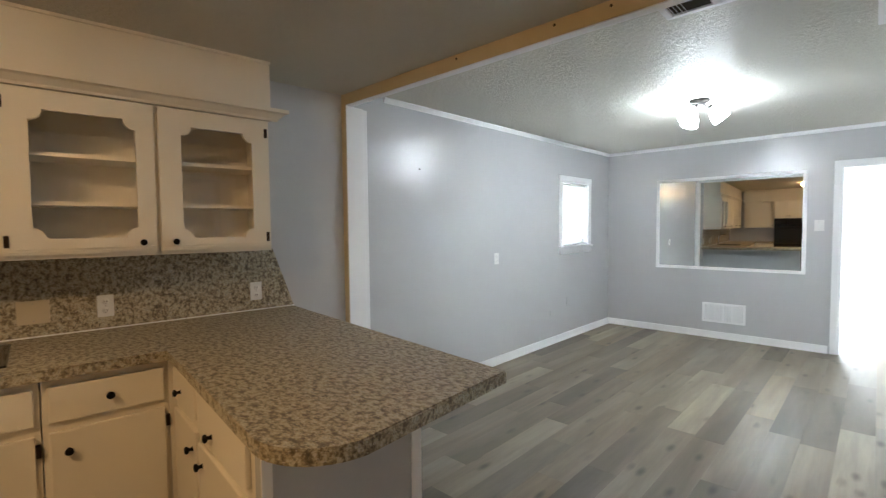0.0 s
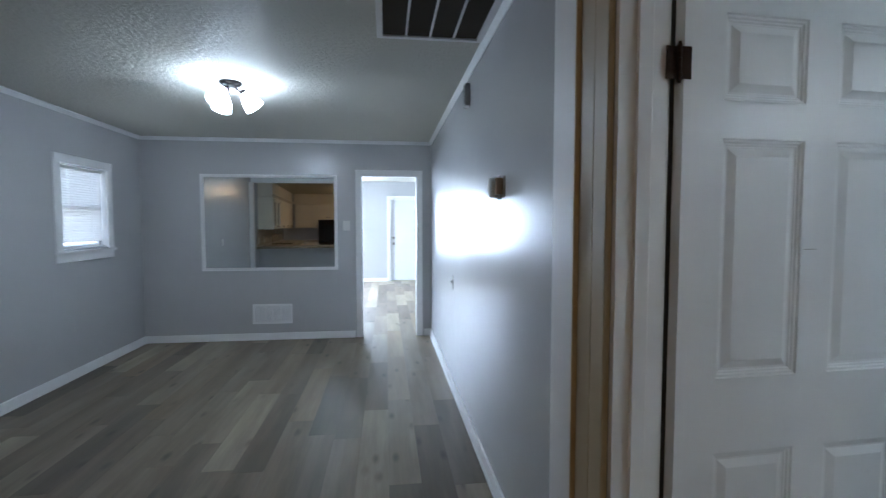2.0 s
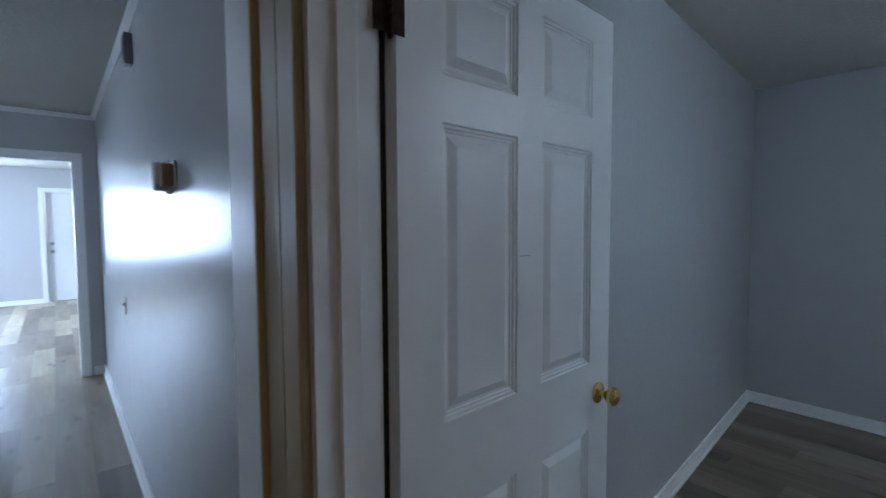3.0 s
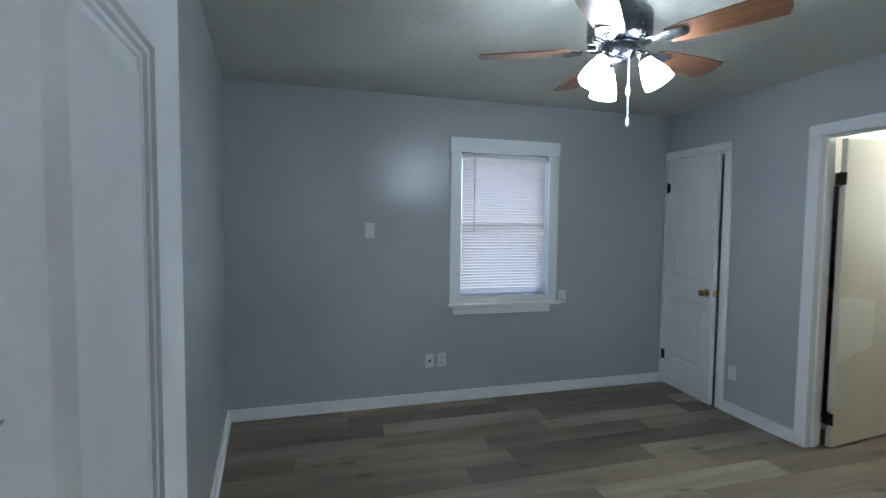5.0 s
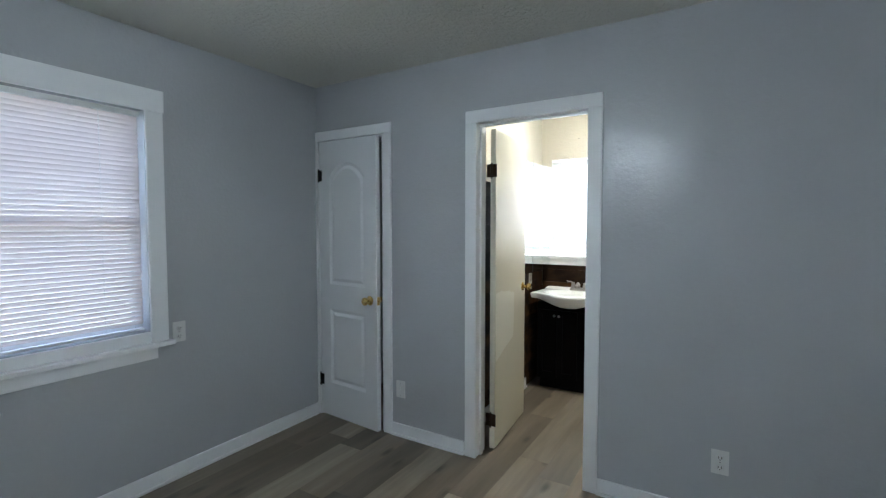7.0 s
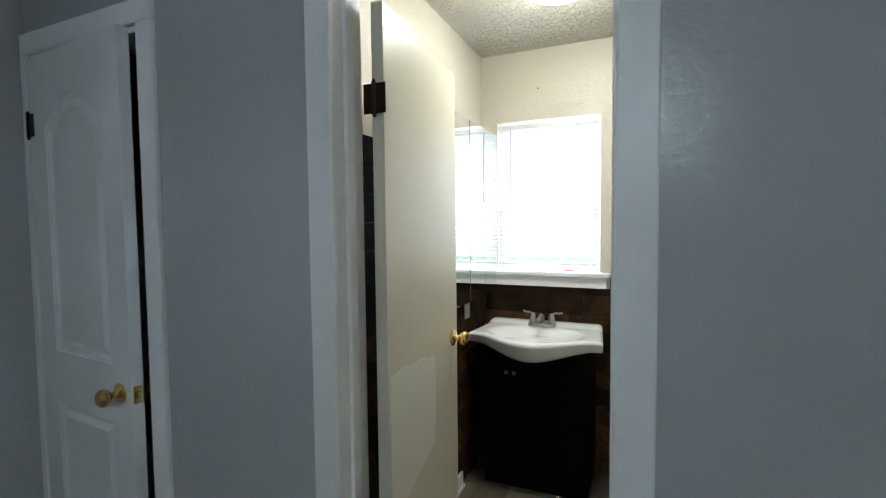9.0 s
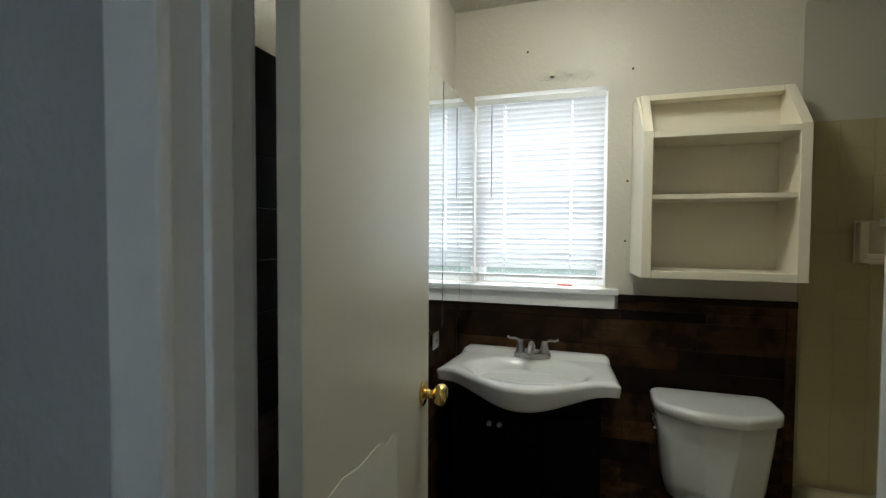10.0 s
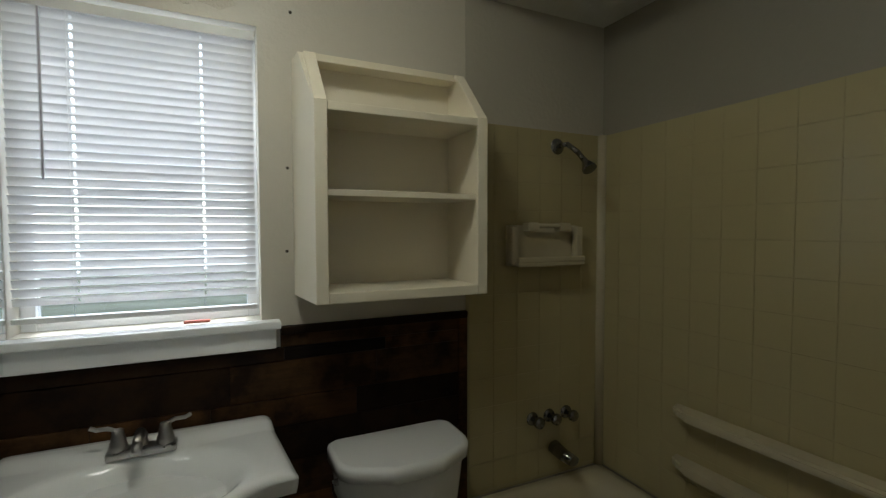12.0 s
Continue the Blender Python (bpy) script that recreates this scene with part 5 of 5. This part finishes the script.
def vanity():
    ob = thing("vanity_cabinet", "black vanity cabinet with doors and drawers under the sink", "cabinet")
    x0, x1, yb, yf = 2.895, 3.465, TY0 + 0.022, -3.055
    part("body", boxes((x0, x1, yb, yf, 0.09, 0.765), bevel=0.003), BLACK, ob)
    part("toe_kick", boxes((x0 + 0.01, x1 - 0.01, yb, yf - 0.05, 0, 0.089)), BLACK, ob)
    for a, b, k in ((3.29, 3.455, 3.305), (3.115, 3.28, 3.265)):
        d = part("door", framed(rect(a, b, 0.12, 0.70), rect(a + 0.04, b - 0.04, 0.16, 0.66), 0, 0.016), BLACK, ob)
        d.location = (0, yf + 0.001, 0)
        part("knob", lathe(bmesh.new(), [(0, 0), (0.005, 0), (0.005, 0.012), (0.011, 0.018), (0.009, 0.026), (0, 0.028)], pose(k, 0.016, 0.655, -90, 0, 0), 12), NICKEL, d)
    for lo, hi in ((0.12, 0.40), (0.415, 0.70)):
        d = part("drawer_front", boxes((2.905, 3.105, yf + 0.001, yf + 0.017, lo, hi), bevel=0.004), BLACK, ob)
    return ob


vanity()


def rounded(x, y, w, d, r, n=6, chamfer=0.0):
    """A loop round a rectangle centred on x, y, with rounded corners."""
    out = []
    for sx, sy, a0 in ((1, 1, 0), (-1, 1, 90), (-1, -1, 180), (1, -1, 270)):
        for i in range(n + 1):
            a = radians(a0 + 90 * i / n)
            out.append((x + sx * (w / 2 - r) + r * math.cos(a), y + sy * (d / 2 - r) + r * math.sin(a)))
    return out


def loft(bm, rows, caps=True):
    """Skin over loops of (x, y) at heights."""
    rings = [[bm.verts.new((x, y, z)) for x, y in loop] for loop, z in rows]
    for a, b in zip(rings, rings[1:]):
        for i in range(len(a)):
            j = (i + 1) % len(a)
            bm.faces.new((a[i], a[j], b[j], b[i])).smooth = True
    if caps:
        bm.faces.new(rings[0]), bm.faces.new(rings[-1])
    return bm


def tank_loop(w, d, scale=1.0):
    """A tank's outline: flat back, cut front corners and a straight front."""
    w, d = w * scale, d * scale
    pts = [(-w / 2 + 0.03, 0), (w / 2 - 0.03, 0)]
    for (cx, cy, r, a0, a1) in ((w / 2 - 0.03, 0.03, 0.03, -90, 0), (w / 2 - 0.10, d * 0.50, 0.10, 0, 50), (w / 2 - 0.15, d - 0.03, 0.03, 50, 90)):
        for i in range(6):
            a = radians(a0 + (a1 - a0) * i / 5)
            pts.append((cx + r * math.cos(a), cy + r * math.sin(a)))
    right = pts[2:]
    left = [(-x, y) for x, y in reversed(right)]
    return right + left


def toilet():
    ob = thing("toilet", "white porcelain toilet with a chrome flush lever", "toilet", pose(2.475, TY0 + 0.03, 0))
    part("tank", loft(bmesh.new(), [(tank_loop(0.33, 0.19), 0.36), (tank_loop(0.36, 0.205), 0.42), (tank_loop(0.395, 0.235), 0.60), (tank_loop(0.41, 0.245), 0.695)]), PORCELAIN, ob)
    part("tank_lid", loft(bmesh.new(), [(tank_loop(0.40, 0.24), 0.692), (tank_loop(0.437, 0.268), 0.698), (tank_loop(0.44, 0.27), 0.728), (tank_loop(0.432, 0.264), 0.737), (tank_loop(0.41, 0.25), 0.741)]), PORCELAIN, ob, "white tank lid")
    lev = bmesh.new()
    tube(lev, (0.198, 0.10, 0.655), (0.222, 0.105, 0.655), 0.011)
    pipe(lev, [(0.216, 0.105, 0.655), (0.222, 0.14, 0.648), (0.218, 0.19, 0.640)], 0.0065)
    part("flush_lever", lev, CHROME, ob, "chrome flush lever")

    def oval(cx, cy, w, d, n=28):
        return [(cx + w / 2 * math.cos(i * math.tau / n), cy + d / 2 * math.sin(i * math.tau / n)) for i in range(n)]

    part("bowl", loft(bmesh.new(), [(oval(0, 0.36, 0.22, 0.44), 0), (oval(0, 0.36, 0.20, 0.40), 0.12), (oval(0, 0.40, 0.27, 0.42), 0.25), (oval(0, 0.44, 0.36, 0.48), 0.36), (oval(0, 0.44, 0.37, 0.49), 0.385)]), PORCELAIN, ob)
    part("trapway", boxes((-0.10, 0.10, 0.02, 0.30, 0.0, 0.358), bevel=0.03), PORCELAIN, ob)
    part("seat_lid", loft(bmesh.new(), [(oval(0, 0.445, 0.375, 0.47), 0.387), (oval(0, 0.445, 0.38, 0.475), 0.40), (oval(0, 0.445, 0.36, 0.45), 0.415), (oval(0, 0.445, 0.30, 0.40), 0.42)]), PORCELAIN, ob, "closed white seat lid")
    return ob


toilet()


def bathtub():
    x0, x1, y0, y1, h = TX0 + 0.012, 2.165, TY0 + 0.012, TY1 - 0.012, 0.40
    ob = thing("bathtub", "cream enamelled bathtub in the tiled corner", "bathtub")
    cx, cy, w, d = (x0 + x1) / 2, (y0 + y1) / 2, x1 - x0, y1 - y0
    part("shell", loft(bmesh.new(), [(rounded(cx, cy, w, d, 0.01), 0.0), (rounded(cx, cy, w, d, 0.01), h - 0.012), (rounded(cx, cy, w - 0.014, d - 0.014, 0.012), h),
                                     (rounded(cx, cy, w - 0.11, d - 0.13, 0.14), h), (rounded(cx, cy, w - 0.14, d - 0.16, 0.14), h - 0.02), (rounded(cx, cy, w - 0.22, d - 0.30, 0.13), 0.14), (rounded(cx, cy, w - 0.32, d - 0.42, 0.10), 0.09)]), TUB, ob)
    part("overflow_plate", lathe(bmesh.new(), [(0, 0.006), (0.032, 0.006), (0.036, 0)], pose(1.80, y0 + 0.10, 0.325, -75, 0, 0), 20), CHROME, ob)
    return ob


bathtub()


def chrome_fittings():
    yw = TY0 + 0.013
    sh = thing("shower_head", "chrome shower head on a bent arm", "shower head")
    part("flange", lathe(bmesh.new(), [(0, 0.012), (0.016, 0.012), (0.030, 0.005), (0.033, 0)], pose(1.745, yw, 1.765, -90, 0, 0), 18), DULL_CHROME, sh)
    part("arm", smooth(pipe(bmesh.new(), [(1.745, yw, 1.765), (1.745, yw + 0.06, 1.765), (1.74, yw + 0.115, 1.725), (1.735, yw + 0.145, 1.69)], 0.010, 12)), DULL_CHROME, sh)
    head = lathe(bmesh.new(), [(0, 0.0), (0.011, 0.0), (0.012, -0.014), (0.015, -0.022), (0.027, -0.048), (0.028, -0.056), (0.023, -0.058), (0, -0.056)], None, 20)
    hd = part("head", head, DULL_CHROME, sh)
    hd.matrix_local = pose(1.735, yw + 0.140, 1.697) @ pose(0, 0, 0, 38, 0, 0)
    for x in (1.862, 1.778, 1.690):
        v = thing("tub_valve", "round chrome tub valve handle on the tiles", "valve", pose(x, yw, 0.66), "three tub valves")
        part("escutcheon", lathe(bmesh.new(), [(0, 0.012), (0.018, 0.012), (0.026, 0.006), (0.028, 0)], pose(0, 0, 0, -90, 0, 0), 18), DULL_CHROME, v)
        part("handle", lathe(bmesh.new(), [(0.007, 0.012), (0.008, 0.030), (0.019, 0.034), (0.024, 0.044), (0.022, 0.056), (0.010, 0.062), (0, 0.062)], pose(0, 0, 0, -90, 0, 0), 14), DULL_CHROME, v)
    sp = thing("tub_spout", "dull chrome tub spout over the bathtub", "spout")
    part("spout", loft(bmesh.new(), [(rounded(0, 0, 0.055, 0.055, 0.026), 0.0), (rounded(0, 0, 0.052, 0.05, 0.024), 0.06), (rounded(0, -0.012, 0.045, 0.04, 0.018), 0.125)]), DULL_CHROME, sp).matrix_local = pose(1.752, yw, 0.525, -100, 0, 0)


chrome_fittings()

dish = thing("soap_dish", "cream ceramic soap holder with a rail on the tiles", "soap dish")
yw = TY0 + 0.013
part("back", boxes((1.650, 1.995, yw, yw + 0.012, 1.285, 1.445), bevel=0.005), TUB, dish)
for x0, x1 in ((1.650, 1.680), (1.965, 1.995)):
    part("cheek", boxes((x0, x1, yw + 0.012, yw + 0.05, 1.292, 1.44), bevel=0.008), TUB, dish)
part("tray", boxes((1.660, 1.985, yw + 0.012, yw + 0.075, 1.285, 1.305), bevel=0.008), TUB, dish)
part("lip", boxes((1.660, 1.985, yw + 0.062, yw + 0.078, 1.300, 1.322), bevel=0.006), TUB, dish)
for x0, x1 in ((1.72, 1.77), (1.875, 1.925)):
    part("rail_holder", boxes((x0, x1, yw + 0.012, yw + 0.06, 1.42, 1.455), bevel=0.008), TUB, dish)
part("rail", tube(bmesh.new(), (1.72, yw + 0.045, 1.442), (1.925, yw + 0.045, 1.442), 0.009), TUB, dish)

solid("tile_corner_trim", lathe(bmesh.new(), [(0, 0.40), (0.021, 0.40), (0.021, 1.828), (0, 1.828)], pose(TX0 + 0.014, TY0 + 0.014, 0), 16), TUB, "rounded cream trim in the corner of the tiles", "trim", kind="structure")

for z in (0.80, 0.615):
    bm = bmesh.new()
    pts = [(TX0 + 0.012, -3.05)] + [(TX0 + 0.012 + 0.075 * math.sin(radians(a)) ** 0.7, -3.05 + 0.12 * (1 - math.cos(radians(a)))) for a in range(10, 91, 16)] + [(TX0 + 0.087, -2.2), (TX0 + 0.012, -2.2)]
    extrude_loop(bm, pts, z - 0.03, z)
    bmesh.ops.bevel(bm, geom=list(bm.edges), offset=0.009, segments=2, affect="EDGES", clamp_overlap=True)
    solid("tub_ledge", bm, TUB, "cream moulded ledge along the tub wall", "ledge", "two tub ledges")

# holes and marks on the cream wall
marks = bmesh.new()
for x, z in ((3.23, 2.22), (2.78, 2.10), (2.80, 1.36), (2.795, 1.62)):
    tube(marks, (x, TY0, z), (x, TY0 + 0.003, z), 0.005, seg=8)
solid("wall_marks", marks, DARK, "small dark nail marks on the cream wall", "nail")
rust = bmesh.new()
box(rust, 3.02, 3.09, TY0 - 0.045, TY0 - 0.03, 1.1492, 1.158, 0.003)
solid("sill_scrap", rust, paint("red_scrap", (0.45, 0.12, 0.08), 0.6), "small red scrap lying on the window sill", "scrap")


# ---- wall pieces: reclaimed planks and tiles ----
def plank_wall(name, axis, c, side, a0, a1, z1, label, seed, skip=None):
    ob = thing(name, label, "wood panelling", kind="structure")
    rng = random.Random(seed)
    z, row = 0.0, 0
    while z < z1 - 0.03:
        h = min(rng.choice((0.088, 0.094, 0.10, 0.118)), z1 - z)
        a = a0
        while a < a1 - 0.001:
            L = min(rng.uniform(0.22, 0.75), a1 - a)
            if a1 - a - L < 0.08:
                L = a1 - a
            t = rng.uniform(0.012, 0.017)
            u, v = sorted((c, c + side * t))
            r = (u, v, a + 0.0008, a + L - 0.0008, z + 0.0008, z + h - 0.0008)
            bm = boxes(r if axis == "x" else (r[2], r[3], r[0], r[1], r[4], r[5]), bevel=0.0015)
            part("wall_plank", bm, BARN, ob)
            a += L
        z += h
    u, v = sorted((c, c + side * 0.004))
    part("backing", boxes((u, v, a0, a1, 0, z1) if axis == "x" else (a0, a1, u, v, 0, z1)), BLACK, ob)
    return ob


wain = plank_wall("wainscot_south", "y", TY0, 1, 2.20, TX1 - 0.018, 1.06, "dark reclaimed wood planks on the lower wall", 11)
part("cap_rail", boxes((2.165, 2.824, TY0, TY0 + 0.024, 1.10, 1.126), bevel=0.003), BARN, wain)
part("upper_plank", boxes((2.20, 2.824, TY0, TY0 + 0.015, 1.061, 1.099), bevel=0.0015), BARN, wain)
part("end_trim", boxes((2.165, 2.199, TY0, TY0 + 0.02, 0.0, 1.099), bevel=0.002), BARN, wain)
plank_wall("wainscot_east", "x", TX1, -1, TY0 + 0.001, TY1 - 0.03, 1.02, "dark reclaimed wood planks under the mirror", 23)


# made-up boards, black so that the gap beside the open door looks shaded
behind = thing("door_gap_shade_panel", "black boards added behind the bathroom door to darken its hinge gap", "wood panelling", kind="structure")
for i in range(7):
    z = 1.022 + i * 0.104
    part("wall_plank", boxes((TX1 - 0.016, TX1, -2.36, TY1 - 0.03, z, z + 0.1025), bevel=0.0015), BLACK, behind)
rough_patch = bmesh.new()
for i, (x0, x1, z0, z1) in enumerate(((2.93, 3.05, 2.072, 2.118), (3.03, 3.13, 2.068, 2.128), (3.11, 3.19, 2.078, 2.115))):
    n = 14
    extrude_loop(rough_patch, [((x0 + x1) / 2 + (x1 - x0) * 0.55 * math.cos(k * math.tau / n) * (0.85 + 0.2 * math.sin(k * 2.7 + i)), (z0 + z1) / 2 + (z1 - z0) * 0.55 * math.sin(k * math.tau / n) * (0.85 + 0.25 * math.cos(k * 1.9 + i))) for k in range(n)], 0, 0.0012 + 0.0004 * i)
solid("plaster_patch", rough_patch, paint("flaking_glossy_paint", (0.60, 0.56, 0.46), 0.22, 120.0, 0.9, 0.1, 0.006), "rough flaking plaster patch over the bathroom window", "plaster patch", m=pose(0, TY0, 0, 90, 0, 0) @ Matrix.Scale(1, 4) @ pose(0, 0, -0.0016))


def tile_wall(name, axis, c, side, a0, a1, z0, z1, step, label):
    ob = thing(name, label, "wall tiles", kind="structure")
    u, v = sorted((c, c + side * 0.006))
    part("grout", boxes((u, v, a0, a1, z0, z1) if axis == "x" else (a0, a1, u, v, z0, z1)), GROUT, ob)
    bm = boxes((0.0009, step - 0.0009, 0.006, 0.0082, 0.0009, step - 0.0009), bevel=0.001)
    me = mesh_of("tile", bm, TILE)
    na, nz = int((a1 - a0 + 1e-3) / step), int((z1 - z0 + 1e-3) / step)
    rng = random.Random(3)
    for i in range(na):
        for k in range(nz):
            at, z = a0 + i * step, z1 - (k + 1) * step
            wob, yaw = rng.uniform(-0.2, 0.2), rng.uniform(-0.08, 0.08)
            if axis == "y":
                m = Matrix.Translation((at, c, z)) @ pose(0, 0, 0, wob, 0, yaw)
            else:
                m = Matrix.Translation((c, at + step, z)) @ pose(0, 0, 0, 0, 0, -90) @ pose(0, 0, 0, wob, 0, yaw)
            piece("tile", me, ob, m)
    return ob


tile_wall("tile_wall_south", "y", TY0, 1, TX0 + 0.012, 2.163, 0.40, 1.828, 0.1085, "cream square wall tiles over the tub")
tile_wall("tile_wall_west", "x", TX0, 1, TY0, TY1 - 0.004, 0.40, 1.828, 0.1085, "cream square wall tiles over the tub")


# ---- plank floor: pieces, last ----
def plank_mesh(length, w=0.1785):
    bm = bmesh.new()
    h, g = 0.004, 0.0009
    lo = [bm.verts.new((x, y, -0.008)) for x, y in ((0, 0), (w, 0), (w, length), (0, length))]
    mid = [bm.verts.new((x, y, -g)) for x, y in ((0, 0), (w, 0), (w, length), (0, length))]
    hi = [bm.verts.new((x, y, 0)) for x, y in ((g, g), (w - g, g), (w - g, length - g), (g, length - g))]
    bridge(bm, lo, mid), bridge(bm, mid, hi)
    bm.faces.new(hi)
    return bm


def lay_floor():
    floor = thing("floor", "grey-brown oak-look vinyl plank floor", "floor", kind="structure")
    rng = random.Random(5)
    w = 0.1785
    whole = mesh_of("plank", plank_mesh(1.218), FLOOR)
    rest = bmesh.new()
    count = 0
    x = -3.3
    while x < 4.7:
        y = -3.44 - rng.uniform(0, 1.2)
        while y < 12.0:
            y0, y1 = max(y, -3.44), min(y + 1.218, 12.0)
            near = (LX - 0.1 < x < RX and 2.2 < y0 < 5.6) or (BX0 < x < BX1 - 0.1 and -1.7 < y0 < 1.6) or (2.6 < x < 3.4 and y0 < -1.6)
            if near and y1 - y0 > 1.21 and count < 298:
                piece("plank", whole, floor, Matrix.Translation((x, y0, 0)))
                count += 1
            elif y1 - y0 > 0.02:
                p = plank_mesh(y1 - y0)
                bmesh.ops.translate(p, verts=p.verts, vec=(x, y0, 0))
                temp = bpy.data.meshes.new("temp")
                p.to_mesh(temp)
                p.free()
                rest.from_mesh(temp)
                bpy.data.meshes.remove(temp)
            y += 1.218
        x += w
    tagged(part("further_planks", rest, FLOOR, floor), "further vinyl planks", kind="stuff")


lay_floor()
